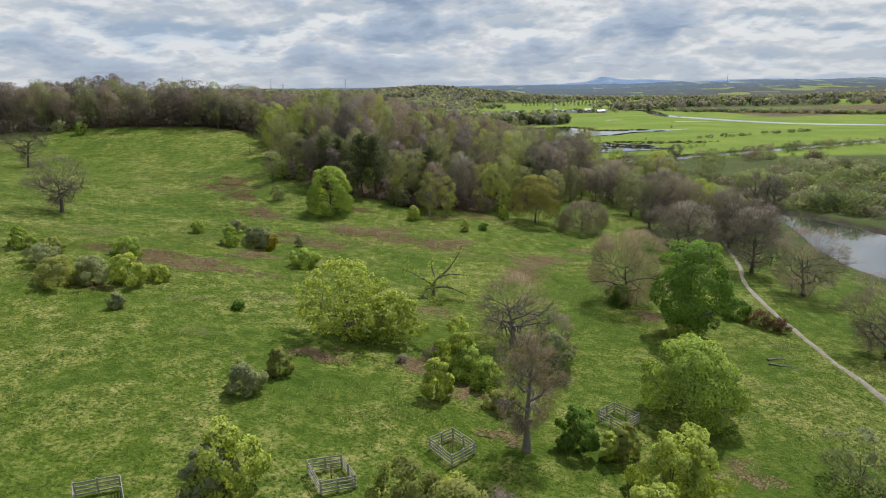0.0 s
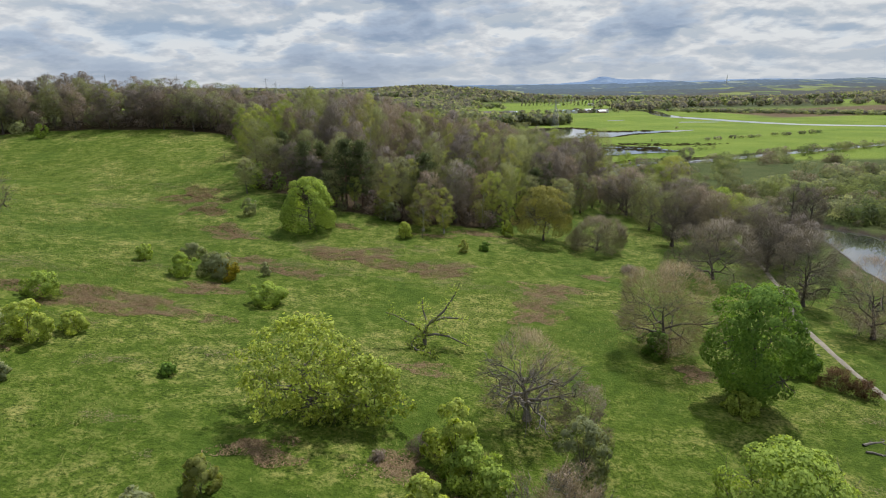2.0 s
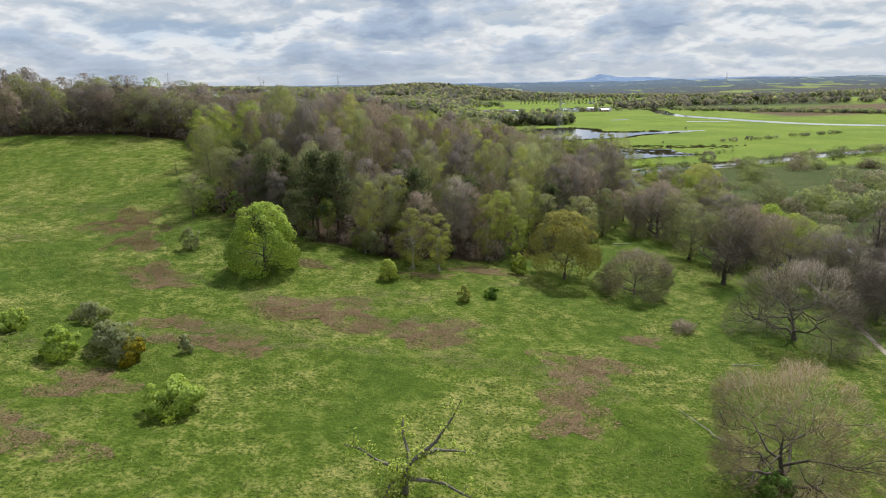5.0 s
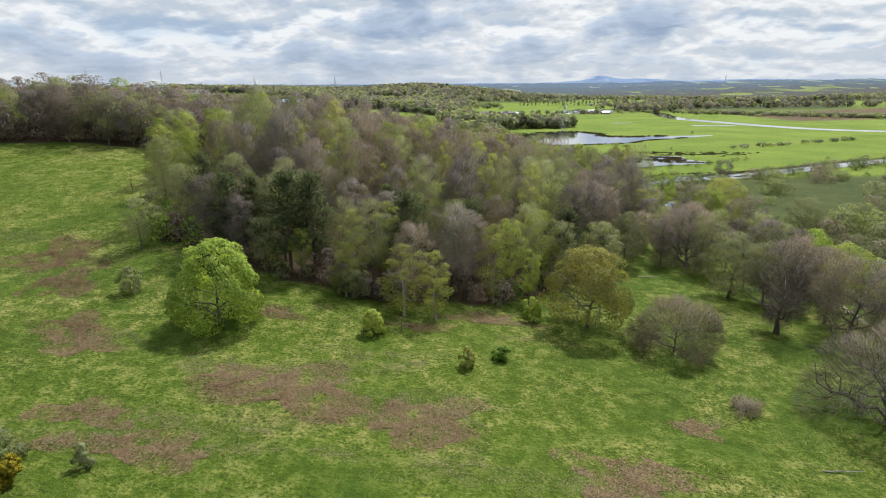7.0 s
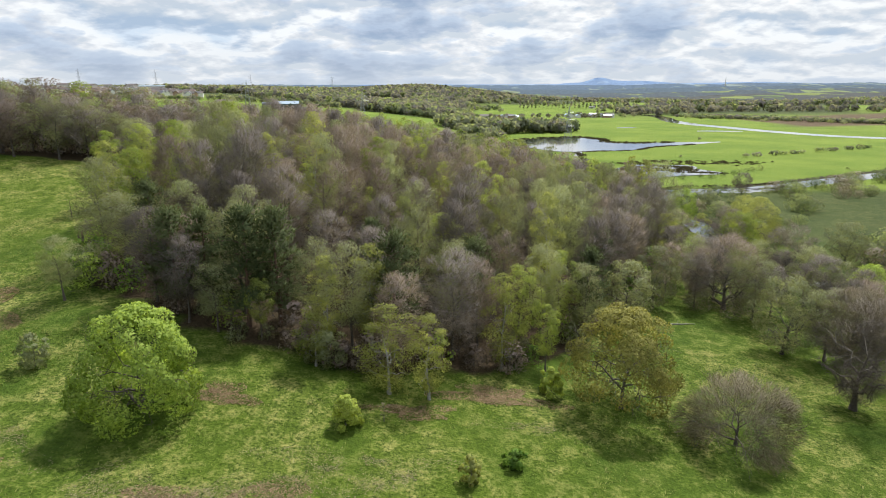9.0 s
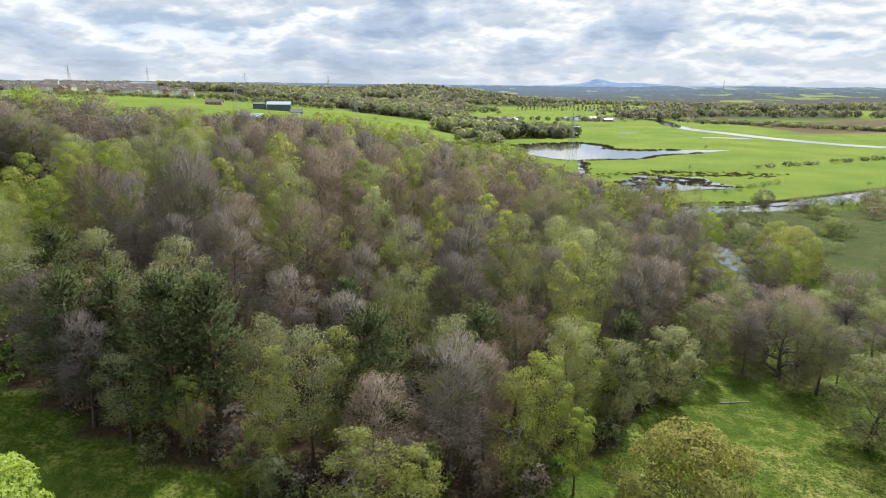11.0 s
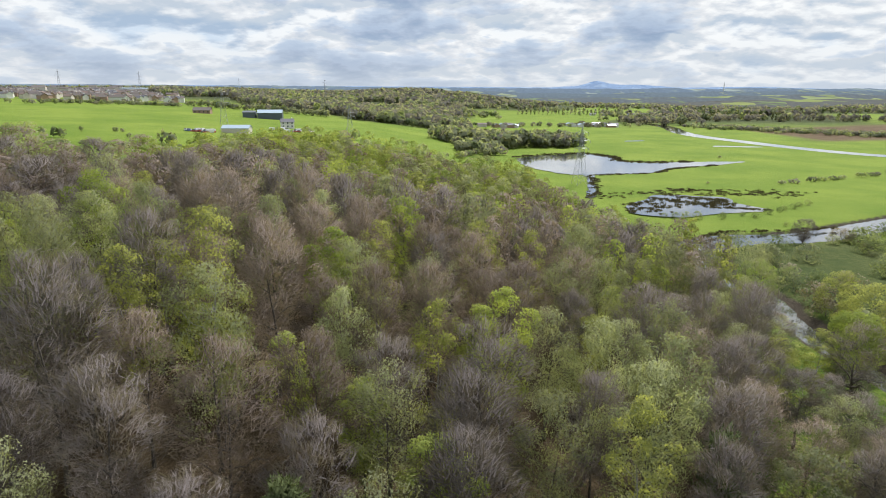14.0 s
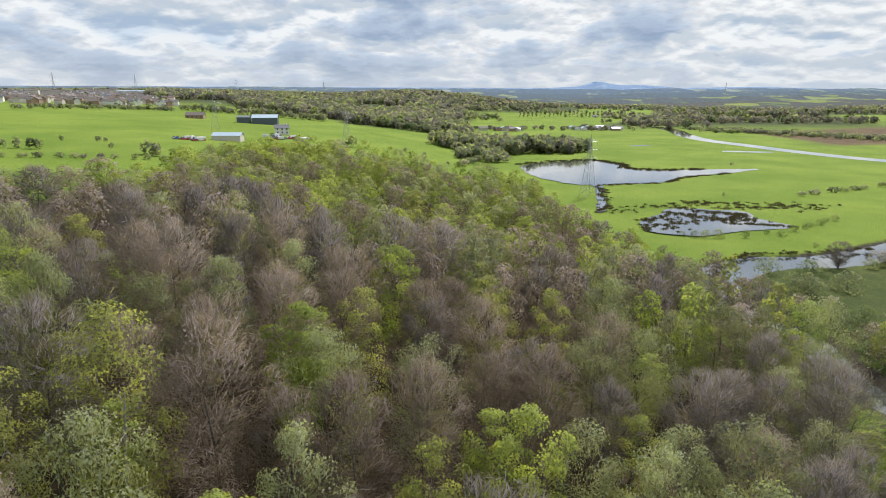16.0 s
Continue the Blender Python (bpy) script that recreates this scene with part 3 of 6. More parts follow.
def grow(seed, tall, wide, bole, shape="round", limbs=8, forks=5, sprays=4, twigs=2000, leaves=0, leaf=0.2, twig=0.06, twig_long=1.0, clumps=90, fine=False, stems=1, droop=0.0, uneven=0.18, girth=0.021, high=0.02, lump=0.105, heads=0, head=0.34, fill=0.2):
    """One tree: (wood points, wood triangles), (twig and leaf points, triangles).
    Limbs run from the bole to the crown's rim, fork, and end in sprays of twigs with leaves."""
    rng = np.random.default_rng(seed)
    env = SHAPES[shape]
    wood, twig_from, twig_to, out_dir = [], [], [], []
    mid = np.array([0, 0, bole + (tall - bole) * 0.45])
    ph = rng.uniform(0, 6.28, 4)

    def rim(az, u):
        return wide * env(np.clip(u, 0, 1)) * (1 + uneven * (np.sin(3 * az + ph[0] + 4 * u) + 0.7 * np.sin(5 * az + ph[1] - 7 * u)) * 0.6)

    r0 = max(0.05, tall * girth)
    k_all = 0
    for s in range(stems):
        lean = rng.normal(size=2) * wide * (0.07 if stems == 1 else 0.35)
        top = tall * (0.86 if shape in ("cone", "column") else 0.52 if fine else 0.68)
        ts = np.linspace(0, 1, 7)
        tp = np.stack([lean[0] * ts ** 1.3 + np.sin(ts * 5 + ph[2]) * 0.02 * tall * ts, lean[1] * ts ** 1.3 + np.cos(ts * 4 + ph[3]) * 0.02 * tall * ts, top * ts - 0.25 * (ts == 0)], 1)
        tr = r0 / math.sqrt(stems) * (1 - 0.82 * ts) * (1 + 0.5 * (ts == 0))
        wood.append(rod(tp, tr, 7 if fine else 5))
        for k in range(max(2, limbs // stems)):
            k_all += 1
            az = k_all * 2.399 + rng.normal() * 0.3
            f = (k + 0.5) / max(2, limbs // stems)
            at = np.clip((bole * 0.85 + (top * 0.97 - bole * 0.85) * f ** 0.9) / top, 0.02, 0.98)
            p0 = np.array([np.interp(at, ts, tp[:, j]) for j in range(3)])
            u = np.clip((p0[2] - bole) / (tall - bole) + rng.uniform(0.06, 0.28) - droop * 0.3, 0.03, 0.97)
            rr = rim(az, u) * rng.uniform(0.68, 0.9)
            p3 = np.array([math.cos(az) * rr, math.sin(az) * rr, bole + u * (tall - bole)])
            c1 = p0 + (p3 - p0) * 0.45 + np.array([0, 0, (0.10 - 0.25 * droop) * wide])
            t = np.linspace(0, 1, 5)[:, None]
            lp = (1 - t) ** 2 * p0 + 2 * t * (1 - t) * c1 + t ** 2 * p3
            lp[1:-1] += rng.normal(size=(3, 3)) * (0.065 if fine else 0.045) * wide
            lr = np.interp(at, ts, tr) * (0.8 if fine else 0.62) * np.linspace(1, 0.22, 5)
            wood.append(rod(lp, lr, 5 if fine else 4))
            for g in range(forks):
                q = rng.uniform(0.3, 1.0) if g else 1.0
                b0 = np.array([np.interp(q, t[:, 0], lp[:, j]) for j in range(3)])
                o = unit(unit(b0 - mid) * 0.55 + rng.normal(size=3) * 0.6 + np.array([0, 0, 0.25 - droop]))
                b1 = b0 + o * wide * rng.uniform(0.25, 0.5)
                uz = (b1[2] - bole) / (tall - bole)
                if uz > 0.99:
                    b1[2] = bole + 0.99 * (tall - bole)
                a1 = math.atan2(b1[1], b1[0])
                lim = rim(a1, np.clip(uz, 0.02, 0.99)) + 0.05 * wide
                h = math.hypot(b1[0], b1[1])
                if h > lim:
                    b1[:2] *= lim / h
                bm_ = (b0 + b1) / 2 + rng.normal(size=3) * 0.04 * wide
                wood.append(rod([b0, bm_, b1], np.array([0.42, 0.3, 0.14]) * lr[0] * (1.0 if fine else 0.8), 4 if fine else 3))
                for c in range(sprays):
                    q2 = rng.uniform(0.25, 1.0) if c else 1.0
                    s0 = b0 + (b1 - b0) * q2
                    so = unit(unit(s0 - mid) * 0.5 + unit(b1 - b0) * 0.4 + rng.normal(size=3) * 0.55 + np.array([0, 0, 0.2 - 1.2 * droop]))
                    s1 = s0 + so * wide * rng.uniform(0.13, 0.26)
                    if fine:
                        wood.append(rod([s0, (s0 + s1) / 2 + rng.normal(size=3) * 0.02 * wide, s1], np.array([0.10, 0.07, 0.03]) * lr[0] + 0.008, 3))
                    twig_from.append(s0)
                    twig_to.append(s1)
    # the crown: lumps of twigs and leaves set about the forks' ends and the rim, with gaps between
    ends = np.array(twig_to)
    ku = rng.uniform(high, 1.0, clumps)
    ka = rng.uniform(0, 6.283, clumps)
    kr = np.array([rim(q, w) for q, w in zip(ka, ku)]) * rng.uniform(0.45, 0.93, clumps)
    centres = np.stack([np.cos(ka) * kr, np.sin(ka) * kr, bole + ku * (tall - bole) * 0.97], 1)
    pick = ends[rng.integers(0, len(ends), clumps // 2)]
    centres = np.concatenate([centres, pick])
    spread_r = np.array([lump * wide, lump * wide, min(0.92 * lump * wide, 0.07 * tall)])
    weight = rng.uniform(0.4, 1.6, len(centres))
    weight /= weight.sum()

    def points(n):
        k = rng.choice(len(centres), n, p=weight)
        c = centres[k] + rng.normal(size=(n, 3)) * spread_r * 0.8
        c[:, 2] = np.maximum(c[:, 2], 0.05)
        body = unit((c - mid) / np.array([wide, wide, (tall - bole) * 0.55]) ** 2)
        return c, unit(body * 0.55 + unit(c - centres[k]) * 0.75 + rng.normal(size=(n, 3)) * 0.12)

    if heads:
        # a crown of rounded heads set over its outer side, each a shell of twigs and leaves
        hu = high + (1 - high) * (np.arange(heads) + 0.5) / heads
        ha = np.arange(heads) * 2.399 + rng.normal(size=heads) * 0.35
        hr = head * wide * rng.uniform(0.75, 1.25, heads)
        hr *= np.clip(1.25 - 0.5 * hu, 0.7, 1.1)
        ho = np.array([rim(q, w) for q, w in zip(ha, hu)])
        ho = np.maximum(ho - hr * 0.85, 0.12 * wide * rng.uniform(0.2, 1, heads))
        centres = np.stack([np.cos(ha) * ho, np.sin(ha) * ho, np.minimum(bole + hu * (tall - bole), tall - hr * 0.75)], 1)
        axes = np.array([wide, wide, (tall - bole) * 0.55])
        away = unit((centres - mid) / axes)
        weight = hr ** 2 / (hr ** 2).sum()

        def points(n):
            k = rng.choice(heads, int(n * 1.7), p=weight)
            d = unit(rng.normal(size=(len(k), 3)) + away[k] * 0.8 + np.array([0, 0, 0.25]))
            depth = np.where(rng.uniform(size=len(k)) < fill, rng.uniform(0.4, 0.85, len(k)), rng.uniform(0.84, 1.08, len(k)))
            c = centres[k] + d * (hr[k] * depth)[:, None] * np.array([1, 1, 0.82])
            buried = np.zeros(len(k), bool)
            for m_, r_ in zip(centres, hr):
                buried |= np.linalg.norm((c - m_) / np.array([1, 1, 0.82]), axis=1) < 0.36 * r_
            ok = np.flatnonzero(~buried & (c[:, 2] > 0.05))[:n]
            c, d = c[ok], d[ok]
            body = unit((c - mid) / axes ** 2)
            return c, unit(body * 0.7 + d * 0.52 + np.array([0, 0, 0.12]) + rng.normal(size=c.shape) * 0.12)

    crown, face_to = [], []
    if twigs and heads:
        e, nt_ = points(twigs)
        root = np.stack([e[:, 0] * 0.25, e[:, 1] * 0.25, np.maximum(e[:, 2] - 0.55 * wide, bole * 0.6)], 1)
        o = unit(unit(e - root) * 0.5 + nt_ * 0.5 + rng.normal(size=e.shape) * 0.42 + np.array([0, 0, -1.3 * droop]))
        p = e - o * rng.uniform(0.7, 1.4, len(e))[:, None] * twig_long
        p[:, 2] = np.maximum(p[:, 2], 0.03)
        crown.append(slivers(rng, p, e, twig * rng.uniform(0.7, 1.3, len(e)), unit(nt_ + rng.normal(size=e.shape) * 0.4)))
        face_to.append(np.repeat(nt_, 3, axis=0))
    elif twigs:
        p, nt_ = points(twigs)
        inner = np.stack([p[:, 0] * 0.15, p[:, 1] * 0.15, p[:, 2] - 0.35 * wide], 1)
        o = unit(unit(p - inner) * 0.8 + rng.normal(size=p.shape) * 0.62 + np.array([0, 0, 0.1 - 1.3 * droop]))
        ln = rng.uniform(0.6, 1.4, twigs)[:, None] * twig_long
        p, e = p - o * ln * 0.5, p + o * ln * 0.5
        p[:, 2] = np.maximum(p[:, 2], 0.03)
        e[:, 2] = np.maximum(e[:, 2], 0.03)
        crown.append(slivers(rng, p, e, twig * rng.uniform(0.7, 1.3, twigs), nt_))
        face_to.append(np.repeat(nt_, 3, axis=0))
    if leaves:
        c, nl_ = points(leaves)
        made = (tufts if heads else blades)(rng, c, leaf * rng.uniform(0.6, 1.35, len(c)), nl_)
        crown.append(made)
        face_to.append(np.repeat(nl_, len(made[0]) // len(c), axis=0))
    return joined(wood), (*joined(crown), np.concatenate(face_to))


def grow_pine(seed, tall, wide, tufts=520, size=0.5):
    """A Scots pine: a long bole, whorls of limbs, and plates of dense needle tufts."""
    rng = np.random.default_rng(seed)
    ts = np.linspace(0, 1, 7)
    tp = np.stack([np.sin(ts * 4) * 0.15, np.cos(ts * 3) * 0.15, ts * tall * 0.96 - 0.25 * (ts == 0)], 1)
    wood = [rod(tp, tall * 0.018 * (1 - 0.85 * ts) + 0.02, 6)]
    cs, outs = [], []
    for k in range(22):
        f = k / 21
        z = tall * (0.22 + 0.74 * f)
        az = k * 2.4 + rng.normal() * 0.3
        r = wide * (0.45 + 0.55 * math.sin(math.pi * min(1, (1 - f) * 0.62 + 0.12))) * (1 - 0.75 * max(0, f - 0.7) / 0.3) * rng.uniform(0.75, 1.1)
        p1 = np.array([math.cos(az) * r, math.sin(az) * r, z + r * rng.uniform(-0.1, 0.3)])
        p0 = np.array([0, 0, z - 0.1 * r])
        wood.append(rod([p0, (p0 + p1) / 2 + [0, 0, 0.08 * r], p1], [0.09, 0.06, 0.02], 4))
        m = tufts // 22
        q = rng.uniform(0.25, 1.05, m)[:, None]
        c = p0 + (p1 - p0) * q + rng.normal(size=(m, 3)) * [0.20 * wide, 0.20 * wide, 0.10 * wide]
        cs.append(c)
        outs.append(unit(c - np.array([0, 0, z - 1])))
    c, o = np.concatenate(cs), np.concatenate(outs)
    crown, face_to = [], []
    for _ in range(3):
        d = unit(o + rng.normal(size=c.shape) * 0.7 + np.array([0, 0, 0.3]))
        w = unit(o + np.array([0, 0, 0.4]) + rng.normal(size=o.shape) * 0.3)
        crown.append(slivers(rng, c - d * size * 0.4, c + d * size * rng.uniform(0.7, 1.2, len(c))[:, None], size * 0.42, w))
        face_to.append(np.repeat(w, 3, axis=0))
    return joined(wood), (*joined(crown), np.concatenate(face_to))


def crown_mesh(made, mat):
    """A crown of twigs and leaves, shaded by the way its lumps face."""
    return mesh_np("crown", made[0], made[1], [mat], normals=made[2] if len(made) > 2 else None)


def tree_thing(name, made, bark, leaf_mat, label, category="tree", group="", x=0, y=0, turn=0.0, scale=1.0, flat=1.0, bed=0.0, meshes=None):
    """A tree or bush: an empty at its foot, with its trunk and its crown as parts."""
    top = new(name)
    top.empty_display_size = 0.5
    z = float(np.ravel(ground_z(x, y))[0]) - bed
    top.matrix_basis = Matrix.LocRotScale((x, y, z), Euler((0, 0, turn)), (scale * flat, scale * flat, scale))
    if meshes is None:
        meshes = (mesh_np("trunk", *made[0], [bark], smooth=True), crown_mesh(made[1], leaf_mat))
    for part_name, me in zip(("trunk", "crown"), meshes):
        ob = new(part_name, me)
        ob.parent = top
    tagged(top, label, category, group)
    return top


# single trees of the park: foot x, y; height; crown radius
def park_tree(name, seed, x, y, tall, wide, label, leaf_mat, bark=BARK, group="", bole=0.25, **how):
    return tree_thing(name, grow(seed, tall, wide, tall * bole, **how), bark, LEAF[leaf_mat], label, "tree", group, x, y)


BARE = dict(limbs=12, forks=8, sprays=7, twigs=3000, twig=0.03, twig_long=0.9, fine=True, clumps=200, lump=0.09, girth=0.026)
park_tree("bare_tree", 1, -75.5, 122, 11.5, 6.2, "spreading bare oak on a grassy slope", "umber", shape="fan", bole=0.18, limbs=12, forks=7, sprays=6, twigs=4200, twig=0.04, fine=True, girth=0.032)
park_tree("bare_tree", 2, -127, 190, 16, 8, "tall bare tree at the top of the meadow", "mauve", **BARE)
park_tree("sycamore_tree", 3, -13, 78.9, 10.6, 6.4, "broad tree with sparse bright yellow-green leaves", "sycamore", shape="round", bole=0.12, leaves=9000, leaf=0.17, clumps=300, lump=0.05, limbs=11, forks=6, sprays=4, twigs=900, twig=0.035, fine=True)
park_tree("sycamore_tree", 33, -6.8, 79.5, 6.8, 4.2, "low rounded tree in sparse bright yellow-green leaf", "sycamore", shape="dome", bole=0.08, leaves=6000, leaf=0.17, clumps=260, lump=0.06, limbs=9, forks=5, sprays=4, twigs=900, twig=0.035, fine=True)
park_tree("bare_tree", 4, 9.6, 81.5, 10.2, 5.2, "bare crooked tree with ivy about its bole", "tan", BARK_GREY, shape="dome", bole=0.1, limbs=14, forks=8, sprays=6, twigs=5200, twig=0.03, twig_long=0.8, heads=26, head=0.36, girth=0.04, fine=True, uneven=0.3)
park_tree("budding_tree", 5, 8.0, 54.5, 11.6, 3.3, "slender tree in pale brown bud beside a timber pen", "tan", BARK_GREY, shape="column", bole=0.2, leaves=900, leaf=0.09, **{**BARE, "girth": 0.03, "twigs": 5200})
park_tree("chestnut_tree", 6, 36.3, 87.7, 14.4, 4.9, "tall dense horse chestnut in full dark green leaf", "green", shape="column", bole=0.08, heads=48, head=0.33, leaves=15000, leaf=0.19, twigs=500, twig=0.03, limbs=10, forks=6, sprays=3, fine=True)
park_tree("leafing_tree", 7, 27.2, 63.5, 8.6, 5.4, "rounded low tree in fresh green leaf", "mid", shape="dome", bole=0.06, heads=46, head=0.27, leaves=15000, leaf=0.165, twigs=700, twig=0.03, limbs=10, forks=6, sprays=3, fine=True)
park_tree("budding_tree", 8, 31.3, 101.5, 12.6, 7.0, "rounded tree with pinkish brown buds", "tan", shape="round", bole=0.06, heads=44, head=0.28, leaves=1500, leaf=0.09, twigs=13000, twig=0.034, twig_long=0.95, girth=0.026, limbs=10, forks=6, sprays=3, fine=True)
park_tree("oak_tree", 9, 24.6, 166.5, 12.8, 7.4, "broad oak in bronze young leaf on the meadow", "oak", shape="dome", bole=0.2, heads=46, head=0.25, leaves=15000, leaf=0.155, twigs=1500, twig=0.03, uneven=0.1, limbs=10, forks=6, sprays=3, fine=True)
park_tree("bare_tree", 10, 36.0, 160, 8.2, 7.0, "low domed tree of dense grey-brown twigs", "grey", shape="dome", bole=0.05, heads=44, head=0.28, twigs=16000, twig=0.034, twig_long=0.9, uneven=0.12, limbs=10, forks=6, sprays=3, fine=True)
park_tree("chestnut_tree", 11, -28.6, 155.5, 11.4, 5.9, "dense rounded tree in bright green leaf on the meadow", "mid", shape="dome", bole=0.02, heads=46, head=0.28, leaves=15000, leaf=0.175, twigs=800, twig=0.03, limbs=10, forks=6, sprays=3, fine=True)
_row = ["bare riverside tree with grey-brown twigs", "wide bare tree beside the gravel path", "bare tree with brown twigs by the water"]
for i, (x, y, h, r, k, s) in enumerate([(64.6, 127, 14.2, 5.6, "umber", "round"), (66.7, 111.5, 13.4, 6.8, "brown", "round"), (62.5, 83, 12.5, 6.4, "brown", "round"), (55, 142, 12.5, 9.6, "umber", "dome"),
                                        (75, 160, 13.5, 5.0, "umber", "fan"), (84, 168, 17, 4.0, "umber", "column"), (90, 172, 16, 4.0, "umber", "column"), (95, 178, 15, 4.0, "umber", "column"),
                                        (57.4, 171.5, 16, 6.4, "umber", "fan"), (56.8, 209, 15, 8.2, "brown", "dome"), (67, 168, 14.5, 6.2, "grey", "round"), (70, 150, 12, 5.0, "umber", "round"),
                                        (66, 186, 13, 5.5, "grey", "round"), (74, 196, 13, 5.5, "umber", "round"), (76, 222, 15, 6, "umber", "round"), (70, 240, 15, 5, "umber", "fan")]):
    park_tree("bare_tree", 40 + i, x, y, h, r, _row[i % 3], k, group="trees along the river", shape=s, bole=0.03 if s == "dome" else 0.12, limbs=11, forks=7, sprays=5, girth=0.026, twigs=int((2600 if s == "fan" else 4500) + 110 * r * r), twig=0.036, twig_long=1.0, heads=34, head=0.3, fine=True)
for i, (x, y, h, r, k, s, nl) in enumerate([(57.3, 189, 13, 5.4, "olive", "round", 2400), (82, 257, 12, 5.8, "lime", "round", 4200), (92, 268, 13, 6.8, "birch", "dome", 4200), (34, 196, 11, 4.2, "olive", "round", 2200), (42, 206, 12, 4.8, "olive", "round", 2200), (97, 285, 11, 5.5, "birch", "dome", 1500),
                                            (105, 247, 10.5, 5, "olive", "round", 1800), (75, 205, 12, 5, "olive", "round", 1800), (88, 214, 9, 4.5, "mid", "dome", 2000), (84, 196, 10, 5, "lime", "round", 2000), (80, 290, 12, 4.5, "mid", "column", 2200), (133, 360, 9, 4.5, "mauve", "fan", 0)]):
    park_tree("leafing_tree" if nl else "bare_tree", 70 + i, x, y, h, r, "riverside tree in thin %s leaf" % {"olive": "olive-brown", "lime": "bright green", "birch": "pale yellow-green", "mid": "fresh green", "mauve": "no"}[k],
              k, group="trees along the river", shape=s, bole=0.12, limbs=9, forks=5, sprays=4, twigs=1800 if nl else 4500, twig=0.045, fine=True, leaves=int(nl * 2.2), leaf=0.16, heads=34, head=0.3)


def crooked_tree():
    """The half-fallen tree: a short bole, contorted grey limbs, one lying on the grass, sparse green tufts."""
    rng = np.random.default_rng(5)
    wood, tips = [], []
    for ends in ([(0, 0, -0.2), (0.1, 0, 1.0), (0.0, 0.1, 2.0), (0.9, 0.2, 3.0), (2.4, 0.4, 4.6), (4.2, 0.5, 6.6), (5.0, 0.2, 8.6)],
                 [(0, 0, 1.6), (-0.9, 0.1, 2.6), (-2.2, -0.3, 3.4), (-3.6, 0.2, 3.9), (-5.0, 0.1, 4.4)],
                 [(0.1, 0, 1.8), (0.3, 1.2, 2.9), (-0.5, 2.4, 4.2), (-0.2, 3.2, 5.4)],
                 [(0.1, 0, 1.3), (1.6, -0.8, 1.9), (3.4, -0.9, 1.5), (4.9, -1.4, 0.7), (5.9, -1.5, 0.3)],
                 [(0, 0, 1.2), (-1.0, -0.7, 1.5), (-1.7, -1.2, 0.6), (-1.2, -2.4, 0.2), (0.2, -3.4, 0.25), (1.6, -3.9, 0.3)],
                 [(1.0, 0.2, 3.1), (2.6, 1.0, 3.4), (4.4, 1.2, 3.2), (6.0, 1.0, 2.8)]):
        p = np.array(ends, float)
        p[1:] += rng.normal(size=p[1:].shape) * 0.12
        r = np.linspace(0.34 if ends[0][2] < 0 else 0.2, 0.04, len(p))
        wood.append(rod(p, r, 6))
        for j in range(1, len(p)):
            for _ in range(3):
                q = p[j - 1] + (p[j] - p[j - 1]) * rng.uniform()
                e = q + unit(rng.normal(size=3) + [0, 0, 0.4]) * rng.uniform(0.5, 1.4)
                e[2] = max(e[2], 0.1)
                wood.append(rod([q, (q + e) / 2 + rng.normal(size=3) * 0.08, e], [0.045, 0.03, 0.012], 3))
                tips.append((q, e))
    a, b = np.array([t[0] for t in tips]), np.array([t[1] for t in tips])
    idx = np.repeat(np.arange(len(a)), 10)
    p = a[idx] + (b[idx] - a[idx]) * rng.uniform(0.2, 1, (len(idx), 1))
    e = p + unit(rng.normal(size=p.shape)) * rng.uniform(0.2, 0.5, (len(idx), 1))
    green = rng.integers(0, len(e), 1500)
    c = e[green] + rng.normal(size=(1500, 3)) * 0.2
    return joined(wood), joined([slivers(rng, p, e, 0.025), blades(rng, c, rng.uniform(0.10, 0.2, 1500), unit(c))])


tree_thing("crooked_tree", crooked_tree(), BARK_GREY, LEAF["sycamore"], "half-fallen grey tree with contorted limbs and few leaves", "tree", "", -1.7, 100.6)


# ---- bushes ----
def bush(seed, x, y, tall, wide, kind, label, name="bush", leaves=900, dense=1.0, group="bushes on the meadow", leaf=0.155):
    bare = kind in ("mauve", "umber", "brown", "rust")
    made = grow(seed, tall, wide * 1.08, tall * 0.03, "dome", limbs=8, forks=2, sprays=2, twigs=int((2.2 if bare else 0.5) * leaves * dense), leaves=leaves // 2 if bare else int(leaves * 2.6),
                leaf=leaf * (0.6 if bare else 1), twig=0.032, twig_long=0.6, heads=22, head=0.31, fill=0.4, stems=4, uneven=0.4)
    return tree_thing(name, made, BARK, LEAF[{"lime": "sycamore", "olive": "birch", "grey": "pale"}.get(kind, kind)], label, "bush", group, x, y)


